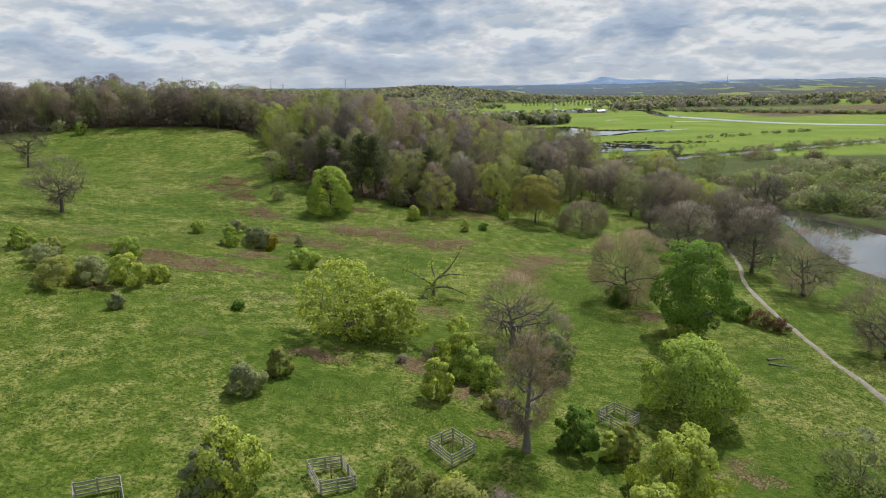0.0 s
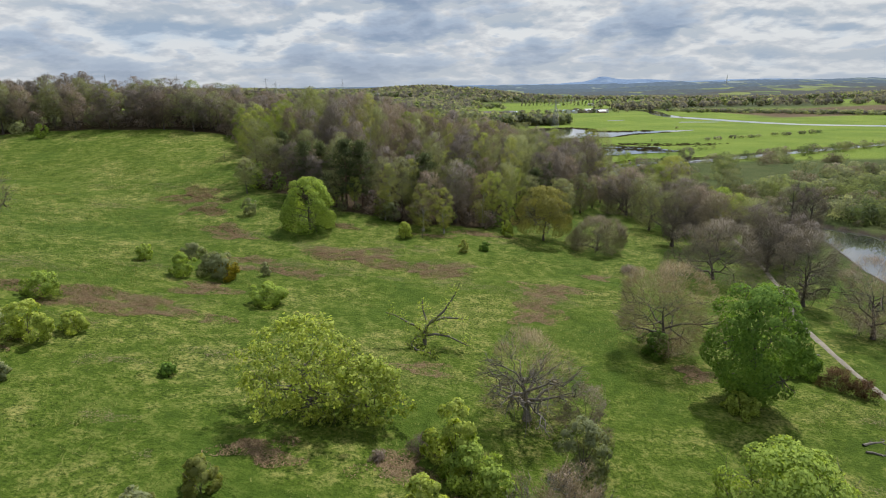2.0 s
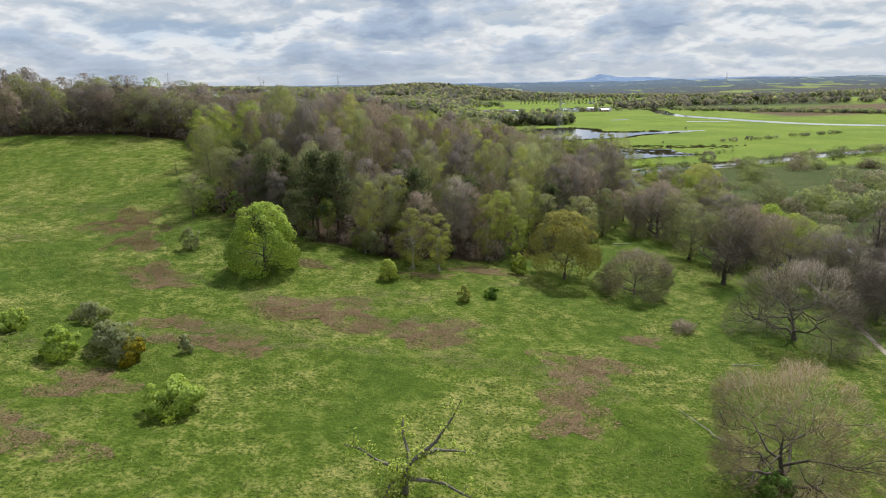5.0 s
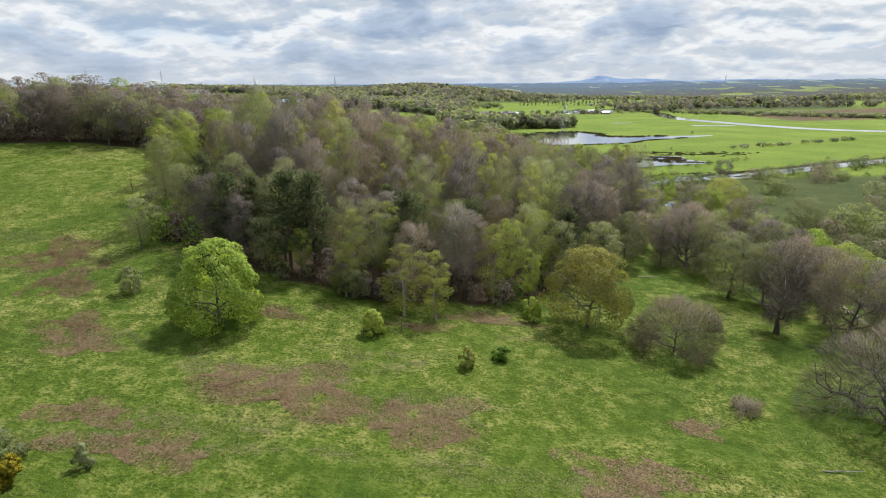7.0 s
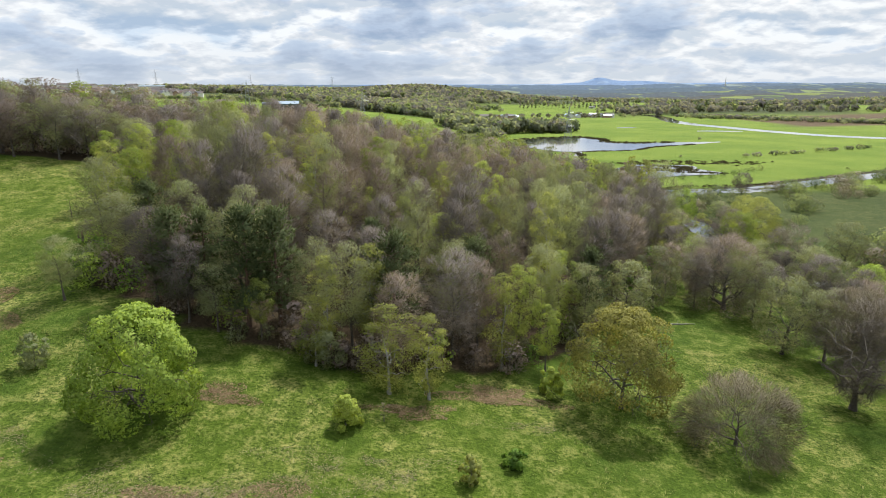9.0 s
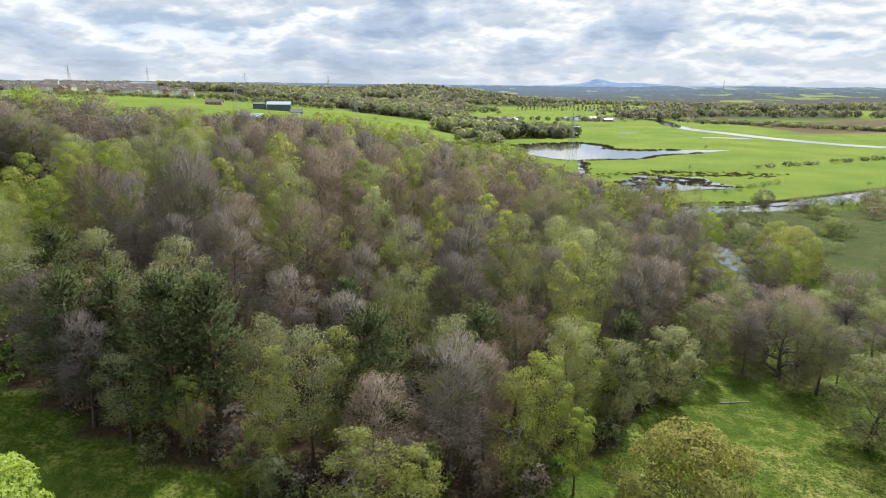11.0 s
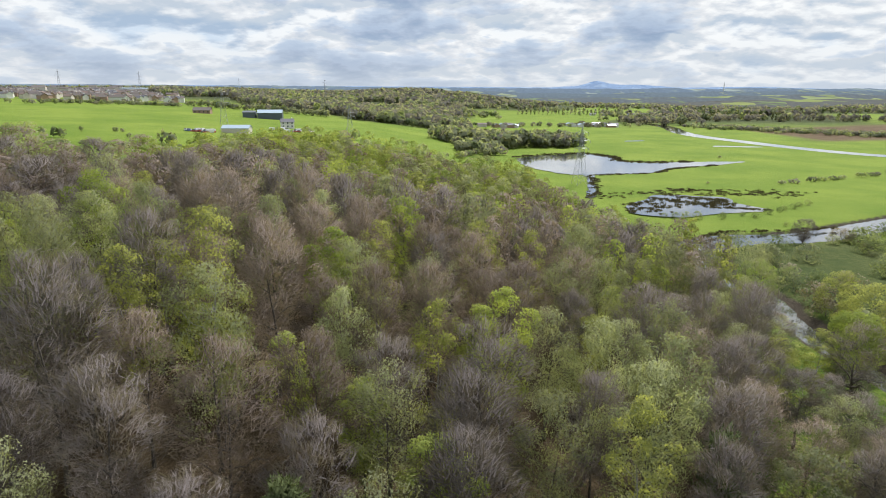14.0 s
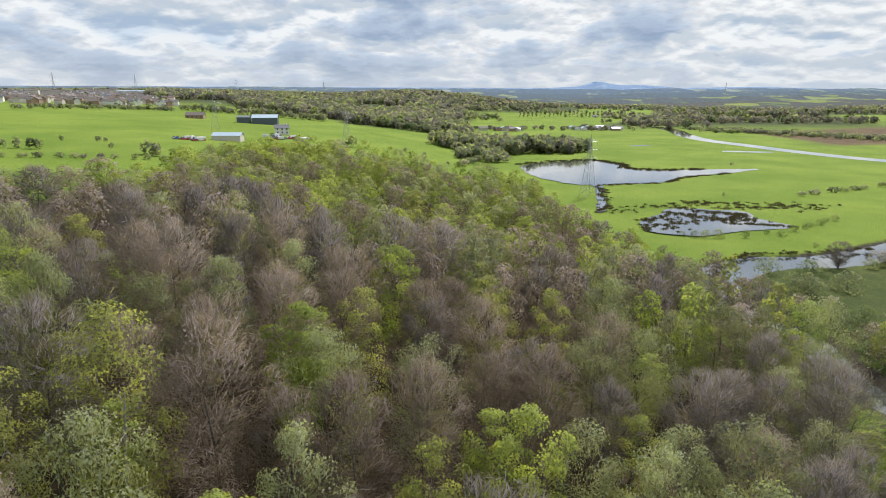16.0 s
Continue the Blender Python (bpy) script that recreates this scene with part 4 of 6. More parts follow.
_words = {"mid": "rounded hawthorn bush in fresh green leaf", "lime": "upright bush in bright yellow-green leaf", "grey": "grey-brown thorny bush with few leaves", "olive": "thorn bush in thin olive leaf",
          "green": "dense dark green bush on the grass", "rust": "rust-brown withered gorse bush", "gorse": "gorse bush with yellow flowers", "brown": "tan leafless bush of fine twigs"}
for i, (x, y, h, r, k, nl) in enumerate([
        (-66.5, 96.4, 3.4, 1.5, "mid", 900), (-62, 97, 2.4, 1.6, "olive", 700), (-59.7, 91, 3.0, 2.2, "grey", 900), (-53.7, 84.6, 4.0, 2.8, "olive", 1500), (-50.1, 87.0, 3.8, 2.5, "grey", 1300), (-45.7, 87.8, 4.6, 2.2, "lime", 1500),
        (-43, 91.9, 2.3, 1.4, "lime", 700), (-52.4, 101, 3.4, 2.1, "mid", 1000), (-42.4, 78.2, 2.0, 1.0, "grey", 500), (-49.9, 124, 2.7, 1.3, "mid", 600), (-41.3, 118.8, 3.9, 1.8, "mid", 1000),
        (-36.2, 121, 4.0, 2.8, "grey", 1200), (-38.5, 123.5, 3.2, 1.8, "grey", 900), (-44.2, 130, 2.5, 1.9, "grey", 700), (-25.4, 110.6, 3.2, 2.6, "mid", 1600), (-28.8, 84.2, 1.3, 0.8, "green", 350),
        (-17.9, 64.9, 3.1, 1.3, "olive", 900), (-20.2, 59.9, 3.2, 1.9, "grey", 1000), (-0.6, 63.4, 4.5, 1.6, "lime", 1400), (2.0, 72.4, 7.0, 2.2, "lime", 2200), (3.2, 70.8, 4.0, 2.3, "mid", 1300), (-1.0, 74.2, 2.2, 1.4, "brown", 600),
        (-5.0, 72.5, 1.0, 0.7, "brown", 300), (13.6, 73.0, 5.4, 2.5, "grey", 1400), (15.5, 79.5, 5.6, 2.6, "brown", 1200), (5.2, 67.6, 3.6, 1.8, "mid", 1100), (6.2, 62.0, 2.2, 1.5, "olive", 700), (13.2, 55.9, 4.4, 1.7, "green", 1500),
        (15.8, 54.2, 3.0, 0.9, "lime", 500), (29.4, 100.4, 3.4, 2.0, "green", 1200), (46.8, 96.6, 3.2, 2.1, "green", 1300), (49.2, 92.8, 2.8, 2.0, "rust", 1100), (51, 90.5, 2.4, 1.6, "rust", 800), (33.8, 85.0, 2.4, 1.7, "lime", 800),
        (-16.4, 44.0, 6.2, 2.5, "lime", 1900), (-17.6, 43.2, 4.6, 1.9, "grey", 900), (19.9, 49.6, 6.0, 2.5, "lime", 1900), (22.0, 50.8, 6.0, 2.6, "lime", 1500), (17.3, 45.5, 3.6, 2.2, "lime", 1400), (17.6, 54.8, 3.6, 1.2, "olive", 700),
        (-2.6, 45.4, 3.8, 2.4, "olive", 1200), (1.4, 44.0, 3.4, 2.6, "olive", 1200), (4.6, 43.4, 3.0, 2.2, "brown", 1000), (-2.4, 42.6, 1.9, 1.6, "gorse", 1300), (38.3, 143, 1.6, 2.0, "brown", 700),
        (-11.8, 168.6, 4.4, 2.4, "grey", 1000), (35.5, 199, 4.2, 2.6, "grey", 1100), (9.7, 152.2, 2.0, 1.0, "green", 500), (5.1, 148.9, 2.8, 1.0, "olive", 350), (-7.9, 156.7, 3.6, 1.5, "lime", 900), (16.1, 168, 3.8, 1.4, "lime", 900), (-43.7, 162, 4.0, 1.7, "grey", 500), (-34.6, 120, 3.0, 1.7, "gorse", 900),
        (-29.3, 123.4, 2.4, 0.7, "grey", 250), (-134, 232, 4.6, 2.2, "mid", 800), (-144, 236, 4.2, 2.6, "grey", 700), (38, 52, 6.0, 3.0, "grey", 700)]):
    bush(200 + i, x, y, h, r, k, _words[k], "gorse_bush" if k in ("gorse", "rust") else "bush", nl)


# ---- the wood ----
def pick_points(poly, gap, seed, tries=12):
    """Points scattered in a polygon, none nearer to another than about gap."""
    rng = np.random.default_rng(seed)
    px, py = np.array(poly).T
    x0, x1, y0, y1 = px.min(), px.max(), py.min(), py.max()
    cells, out = {}, []
    total = int((x1 - x0) * (y1 - y0) / gap ** 2 * tries)
    xs, ys = rng.uniform(x0, x1, total), rng.uniform(y0, y1, total)
    ok = inside(poly, xs, ys)
    for x, y in zip(xs[ok], ys[ok]):
        i, j = int(x // gap), int(y // gap)
        if any((x - a) ** 2 + (y - b) ** 2 < gap * gap for di in (-1, 0, 1) for dj in (-1, 0, 1) for a, b in cells.get((i + di, j + dj), ())):
            continue
        cells.setdefault((i, j), []).append((x, y))
        out.append((x, y))
    return out


FOREST = dict(bole=4.0, limbs=10, forks=3, sprays=1, twig_long=0.95, girth=0.013, high=0.05, heads=24, head=0.38, fill=0.3)
KINDS = {
    # name, leaf, bark, label, builder
    "mauve": ("bare_tree", "mauve", BARK, "bare woodland tree with grey-brown twigs", dict(tall=15, wide=4.5, shape="canopy", twigs=5200, twig=0.052, **FOREST)),
    "brown": ("budding_tree", "brown", BARK, "woodland tree in reddish brown bud", dict(tall=15, wide=4.4, shape="canopy", twigs=4200, twig=0.052, leaves=1200, leaf=0.09, **FOREST)),
    "olive": ("budding_tree", "olive", BARK, "woodland tree in olive-brown young leaf", dict(tall=15, wide=4.2, shape="canopy", twigs=2200, twig=0.042, leaves=4200, leaf=0.10, **FOREST)),
    "lime": ("leafing_tree", "lime", BARK, "woodland tree in bright yellow-green leaf", dict(tall=15, wide=3.5, shape="round", twigs=500, twig=0.04, leaves=6000, leaf=0.115, **FOREST)),
    "pale": ("budding_tree", "pale", BARK, "woodland tree in cream and pale green bud", dict(tall=15, wide=4.1, shape="canopy", twigs=2000, twig=0.042, leaves=4200, leaf=0.10, **FOREST)),
    "birch": ("birch_tree", "birch", BARK_PALE, "slender birch in pale yellow-green leaf", dict(tall=15, wide=3.3, shape="round", twigs=1100, twig=0.04, leaves=4600, leaf=0.11, droop=0.35, **{**FOREST, "bole": 1.4, "heads": 30, "head": 0.36})),
}
VARIANTS = {}
for kind, (_, leaf_mat, bark, _, how) in KINDS.items():
    VARIANTS[kind] = []
    for v in range(4):
        spread_ = (0.9, 1.0, 1.1, 1.0)[v]
        made = grow(500 + v * 7 + len(kind) * 31, how["tall"] * (1.0, 0.94, 1.05, 1.0)[v], how["wide"] * spread_, **{k: q for k, q in how.items() if k not in ("tall", "wide")}, uneven=0.25)
        VARIANTS[kind].append((mesh_np("trunk", *made[0], [bark], smooth=True), crown_mesh(made[1], LEAF[leaf_mat])))
PINES = []
for v in range(3):
    made = grow_pine(600 + v, 17, (4.4, 4.0, 3.4)[v], 2200, 0.46)
    PINES.append((mesh_np("trunk", *made[0], [BARK_PINE], smooth=True), crown_mesh(made[1], LEAF["pine"])))


def wood_tree(kind, x, y, turn, scale, v, flat=1.0):
    name, leaf_mat, bark, label, _ = KINDS[kind]
    return tree_thing(name, None, None, None, label, "tree", "trees of the wood", x, y, turn, scale, flat, meshes=VARIANTS[kind][v])


# trees that stand out: kind, foot x, y, scale of a 15 m tree, width
MARKED = [("brown", -33, 181, 0.85, 1.1), ("olive", -14.5, 177, 0.85, 1.0), ("pale", -27, 173.5, 0.62, 1.2), ("brown", 7.5, 178, 0.9, 0.9), ("birch", 10.5, 174, 0.85, 1.1), ("olive", 24, 186, 0.85, 1.0),
          ("birch", -3.9, 164.5, 0.75, 1.5), ("birch", 0.9, 163.8, 0.72, 1.2), ("birch", -13.2, 168, 0.5, 1.6), ("birch", -7, 175, 0.95, 1.1), ("birch", -12.5, 172, 0.85, 1.0),
          ("lime", 13.2, 177.5, 0.98, 0.9), ("lime", 16.5, 174.5, 0.65, 0.95), ("lime", 20.5, 187, 0.92, 1.0), ("lime", -21, 172.5, 0.6, 0.9), ("olive", 4, 180, 1.0, 1.0), ("lime", 3, 196, 0.95, 1.1),
          ("lime", -12.2, 208, 0.95, 1.0), ("lime", -4.1, 203, 0.95, 0.95), ("lime", -11.7, 239, 1.0, 0.95), ("lime", 8.4, 224, 1.0, 1.1), ("lime", 9.4, 305, 1.0, 1.4), ("lime", 7.1, 285, 1.0, 1.3), ("lime", -40, 250, 0.9, 1.2),
          ("lime", 38, 300, 0.95, 1.2), ("lime", 33, 250, 0.9, 1.0), ("birch", 24, 228, 1.0, 1.1), ("birch", -30, 222, 1.0, 1.1), ("lime", -24, 218, 0.85, 1.0), ("lime", 48, 268, 0.9, 1.1), ("olive", -44, 185, 0.85, 1.5), ("olive", -48.7, 177, 0.6, 1.3)]
PINE_AT = [(-33.5, 177.5, 0.85, 0), (-23.3, 175.5, 0.98, 0), (-19.8, 177, 0.98, 1), (-4, 177.5, 0.92, 0), (7.5, 186, 0.85, 1), (26, 191, 0.85, 2), (31, 204, 0.85, 2), (-42, 190, 0.8, 1), (-30, 179, 0.85, 2), (-8, 189, 0.8, 2)]
for kind, x, y, s, w in MARKED:
    wood_tree(kind, x, y, (x * 7 + y) % 6.28, s, int(abs(x)) % 4, w)
for x, y, s, v in PINE_AT:
    tree_thing("pine_tree", None, None, None, "dark green scots pine at the wood's edge", "tree", "pines of the wood", x, y, x % 6.28, s, meshes=PINES[v])
_taken = np.array([(m[1], m[2]) for m in MARKED] + [(p[0], p[1]) for p in PINE_AT])
_rng = np.random.default_rng(77)
far_wood = []
WOOD_POINTS = pick_points(WOOD, 6.1, 21)
for x, y in WOOD_POINTS:
    if np.hypot(_taken[:, 0] - x, _taken[:, 1] - y).min() < 3.0:
        continue
    patch = noise.noise((x * 0.03, y * 0.03, 2))
    q = _rng.uniform() + 0.35 * patch + 0.02 * float(ramp(y, 200, 225)) + 0.28 * float(ramp(y, 275, 330)) + 0.24 * float(ramp(y, 330, 400)) - 0.08 * float(ramp(-x, 60, 110) * (1 - ramp(y, 280, 300))) + 0.25 * float(ramp(-x, 28, 42) * (1 - ramp(-x, 62, 75)) * (1 - ramp(y, 225, 250)))
    kind = "mauve" if q < 0.34 else "brown" if q < 0.64 else "olive" if q < 0.86 else "pale" if q < 0.95 else "birch" if q < 1.03 else "lime"
    # the oldest trees stand in the middle of the wood and on the hilltop
    rise = 1 + 0.40 * float(ramp(y, 178, 205) * (1 - ramp(y, 275, 335)) * ramp(x, -58, -38)) - 0.05 * float(ramp(-x, 62, 72)) + 0.26 * float(ramp(-x, 115, 150)) + 0.22 * float(ramp(y, 400, 440) * ramp(x, -95, -70) * (1 - ramp(x, -20, 20)))
    s = _rng.uniform(0.80, 1.08) * rise
    w = _rng.uniform(0.9, 1.15) * (1.2 if x < -66 else 1.0) / rise ** 0.65
    if y > 345:
        if _rng.uniform() < 0.3:
            continue
        w *= 1.18
    if y < 258 and x > -66 and x < 62 or y < 252 and -160 < x:
        wood_tree(kind, x, y, _rng.uniform(0, 6.28), s, int(_rng.integers(4)), w)
    else:
        far_wood.append((kind, x, y, _rng.uniform(0, 6.28), s, w))


# younger trees under the hilltop wood
for x, y in pick_points([(-64, 232), (-72, 246), (-114, 245), (-200, 239), (-200, 268), (-130, 277), (-80, 285), (-66, 270)], 6.4, 9):
    far_wood.append((("mauve", "brown", "brown", "olive")[int(_rng.integers(4))], x, y, _rng.uniform(0, 6.28), _rng.uniform(0.5, 0.8), _rng.uniform(1.2, 1.5)))
SIMPLE = {}
for kind, (_, leaf_mat, bark, _, how) in KINDS.items():
    SIMPLE[kind] = []
    for v in range(6):
        lod = 0.9 if v < 3 else 0.5
        leafy = how.get("leaves", 0)
        SIMPLE[kind].append(grow(900 + v * 5 + len(kind) * 17, how["tall"], how["wide"] * (1.0, 1.1, 0.92)[v % 3], how["bole"], how["shape"], limbs=5, forks=1, sprays=1, girth=0.012, high=0.12, heads=how["heads"] - 4, head=how["head"],
                                 twigs=int((1500 if leafy < 1200 else 350) * lod), twig_long=1.25, twig=0.125 / lod ** 0.7, leaves=int((300 if leafy < 1200 else 1300) * lod) if leafy else 0, leaf=0.215 / lod ** 0.5, droop=how.get("droop", 0.0), uneven=0.25))


def joined_wood(name, trees, label):
    """Many trees of a wood in one mesh, each with its own tint."""
    mats = [BARK] + [LEAF[KINDS[k][1]] for k in KINDS]
    order = list(KINDS)
    vs, fs, ix, tn, ns, n = [], [], [], [], [], 0
    rng = np.random.default_rng(3)
    zs = height(np.array([t[1] for t in trees]), np.array([t[2] for t in trees]))
    for (kind, x, y, turn, s, w), z in zip(trees, zs):
        (wv, wf), (cv, cf, cn) = SIMPLE[kind][int(rng.integers(3)) + (3 if y > 345 else 0)]
        v = np.concatenate([wv, cv])
        nn = np.concatenate([unit(wv * [1, 1, 0] + [0.01, 0, 0.02]), cn])
        f = np.concatenate([wf, cf + len(wv)])
        c, d = math.cos(turn), math.sin(turn)
        vs.append(np.stack([(v[:, 0] * c - v[:, 1] * d) * s * w + x, (v[:, 0] * d + v[:, 1] * c) * s * w + y, v[:, 2] * s + z], 1))
        ns.append(np.stack([nn[:, 0] * c - nn[:, 1] * d, nn[:, 0] * d + nn[:, 1] * c, nn[:, 2]], 1))
        fs.append(f + n)
        ix.append(np.concatenate([np.zeros(len(wf)), np.full(len(cf), 1 + order.index(kind))]))
        tn.append(np.full(len(v), rng.uniform()))
        n += len(v)
    me = mesh_np(name, np.concatenate(vs), np.concatenate(fs), mats, np.concatenate(tn), index=np.concatenate(ix), normals=np.concatenate(ns))
    return tagged(new(name, me), label, "woodland", kind="stuff")


# the grove between the meadow and the river
for x, y in pick_points([(47, 214), (58, 196), (70, 176), (76, 150), (86, 158), (88, 178), (80, 205), (78, 240), (76, 280), (70, 300), (62, 258)], 6.0, 5):
    if y > 225 and x > 66:
        continue
    kind = ("mauve", "mauve", "brown", "olive", "birch")[int(_rng.integers(5))]
    wood_tree(kind, x, y, _rng.uniform(0, 6.28), _rng.uniform(0.6, 0.9), int(_rng.integers(4)), _rng.uniform(1.0, 1.35))
joined_wood("woodland", far_wood, "dense mixed wood of bare and budding spring trees")


# ---- far trees, hedges and scrub ----
def far_clumps(name, spots, mats, label, bits=20, seed=4):
    """Far trees in one mesh: each a short bole and a loose crown of leaf tufts. spots: x, y, height, radius, material number."""
    rng = np.random.default_rng(seed)
    sp = np.array(spots, float)
    n = len(sp)
    z = height(sp[:, 0], sp[:, 1])
    d = unit(rng.normal(size=(n, bits, 3)) + np.array([0, 0, 0.35]))
    shell = rng.uniform(0.75, 1.0, (n, bits, 1)) * (1 + 0.2 * np.sin(3 * np.arctan2(d[..., 1:2], d[..., 0:1]) + np.arange(n)[:, None, None]))
    tall, wide = sp[:, 2][:, None, None], sp[:, 3][:, None, None]
    c = d * shell * np.concatenate([wide, wide, tall * 0.46], 2) + np.concatenate([np.broadcast_to(sp[:, None, 0:1], (n, bits, 1)), np.broadcast_to(sp[:, None, 1:2], (n, bits, 1)), z[:, None, None] + tall * 0.50 + np.zeros((n, bits, 1))], 2)
    c = c.reshape(-1, 3)
    size = (np.sqrt(wide * tall) * 2.1 / math.sqrt(bits) * rng.uniform(0.6, 1.3, (n, bits, 1))).reshape(-1)
    dd = d.reshape(-1, 3)
    v, f = tufts(rng, c, size, dd)
    k = np.repeat(sp[:, 4].astype(int), bits)
    tint = np.repeat(np.repeat(rng.uniform(size=n), bits), 3)
    face = np.repeat(unit(dd * 0.6 + np.array([0, 0, 0.6])), 3, axis=0)
    return tagged(new(name, mesh_np(name, v, f, mats, tint, index=k, normals=face)), label, "woodland", kind="stuff")


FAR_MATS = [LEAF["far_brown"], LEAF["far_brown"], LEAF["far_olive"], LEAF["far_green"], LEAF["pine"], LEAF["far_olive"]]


def far_scatter():
    rng = np.random.default_rng(8)
    spots = []

    def add(x, y, h, r, weights):
        spots.append((x, y, h * rng.uniform(0.75, 1.2), r * rng.uniform(0.8, 1.25), rng.choice(6, p=np.array(weights) / sum(weights))))

    mixed, leafy, dark = (3, 4, 4, 2, 0.1, 1), (1, 1, 4, 3, 0.2, 3), (4, 4, 2, 1, 1.5, 0)
    # valley side beyond the hill field
    for _ in range(5200):
        y = rng.uniform(860, 2300)
        b = rng.uniform(-0.45, 0.06)
        x = b * (y - 171)
        if y < 900 + 700 * max(0, -b - 0.12) or height(x, y) < -5.4:
            continue
        if noise.noise((x * 0.006, y * 0.004, 7)) > -0.12:
            add(x, y, 12, 6.5, mixed)
    # wooded hill beyond the plain
    for _ in range(2600):
        x, y = rng.uniform(-420, 420), rng.uniform(1480, 2200)
        if height(x, y) > 2 + 5 * noise.noise((x * 0.01, y * 0.01, 3)) and math.exp(-((x - 20) / 230) ** 2 - ((y - 1950) / 280) ** 2) > 0.12:
            add(x, y, 11, 7, dark)
    # gardens and belts of the town
    for _ in range(420):
        y = rng.uniform(930, 2300)
        b = rng.uniform(-0.75, -0.40)
        add(b * (y - 171), y, 6, 3.6, mixed)
    # tree belts about the flood plain
    for _ in range(260):
        a, r = rng.uniform(0, 6.28), math.sqrt(rng.uniform())
        add(72 + math.cos(a) * r * 74, 752 + math.sin(a) * r * 42, 12, 5, leafy)
    for _ in range(60):
        add(rng.uniform(20, 60), rng.uniform(640, 720), 8, 4, leafy)
    for _ in range(420):
        t = rng.uniform()
        add(395 + 300 * t + rng.normal() * 18, 1060 - 330 * t + rng.normal() * 18, 5, 4.5, leafy)
    for _ in range(900):
        y = rng.uniform(1100, 1900)
        x = rng.uniform(0.30, 0.80) * (y - 171)
        if noise.noise((x * 0.005, y * 0.006, 12)) > 0.0 and not (420 < x < 820 and y < 1250):
            add(x, y, 12, 7, dark)
    for _ in range(420):
        y = rng.uniform(1150, 1700)
        x = rng.uniform(0.02, 0.32) * (y - 171)
        if noise.noise((x * 0.008, y * 0.008, 31)) > 0.08:
            add(x, y, 9, 5, leafy)
    for cx, cy in ((232, 1066), (232, 1084), (80, 1056), (395, 1478)):
        for _ in range(16):
            add(cx + rng.normal() * 36, cy + rng.normal() * 8, 6, 3.5, mixed)
    for i in range(26):
        add(180 + i * 9.0, 1480 + i * 1.5, 16, 2.4, (1, 1, 4, 2, 0, 2))
    # the far country
    for _ in range(1500):
        y = rng.uniform(1900, 2250)
        x = rng.uniform(-0.75, 0.82) * y
        if noise.noise((x * 0.0022, y * 0.0035, 17)) > -0.22:
            add(x, y, 11, 9, dark if noise.noise((x * 0.002, y * 0.002, 5)) > 0.1 else mixed)
    # hedges of the hill field and at the town's edge
    for x0, y0, x1, y1, n, h, r in ((-184, 440, -100, 500, 16, 2.6, 1.8), (-430, 800, -320, 905, 16, 5, 3.5), (-434, 856, -365, 897, 22, 4, 3), (-365, 897, -296, 900, 22, 4, 3), (-300, 930, -120, 900, 30, 8, 5), (-60, 905, 60, 870, 40, 8, 5), (-420, 640, -390, 700, 6, 5, 3),
                                    (-215, 470, -185, 478, 6, 5.5, 1.8), (20, 600, 40, 660, 10, 4, 3), (205, 500, 330, 560, 12, 3, 3)):
        for i in range(n):
            t = (i + rng.uniform(-0.4, 0.4)) / n
            add(x0 + (x1 - x0) * t, y0 + (y1 - y0) * t, h, r, leafy)
    for x, y, h in ((-143, 490, 8), (-139, 488, 6), (-191, 532, 4), (-188, 534, 3), (-170, 505, 3), (-205, 520, 3), (-60, 640, 9), (-20, 650, 3), (-5, 640, 3), (12, 600, 3), (20, 595, 3), (230, 640, 3), (160, 500, 2)):
        add(x, y, h, h * 0.45, leafy)
    return spots


_far = far_scatter()
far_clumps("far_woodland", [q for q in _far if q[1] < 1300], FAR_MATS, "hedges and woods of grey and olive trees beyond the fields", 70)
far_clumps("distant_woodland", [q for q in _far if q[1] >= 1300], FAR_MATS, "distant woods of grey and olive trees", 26)


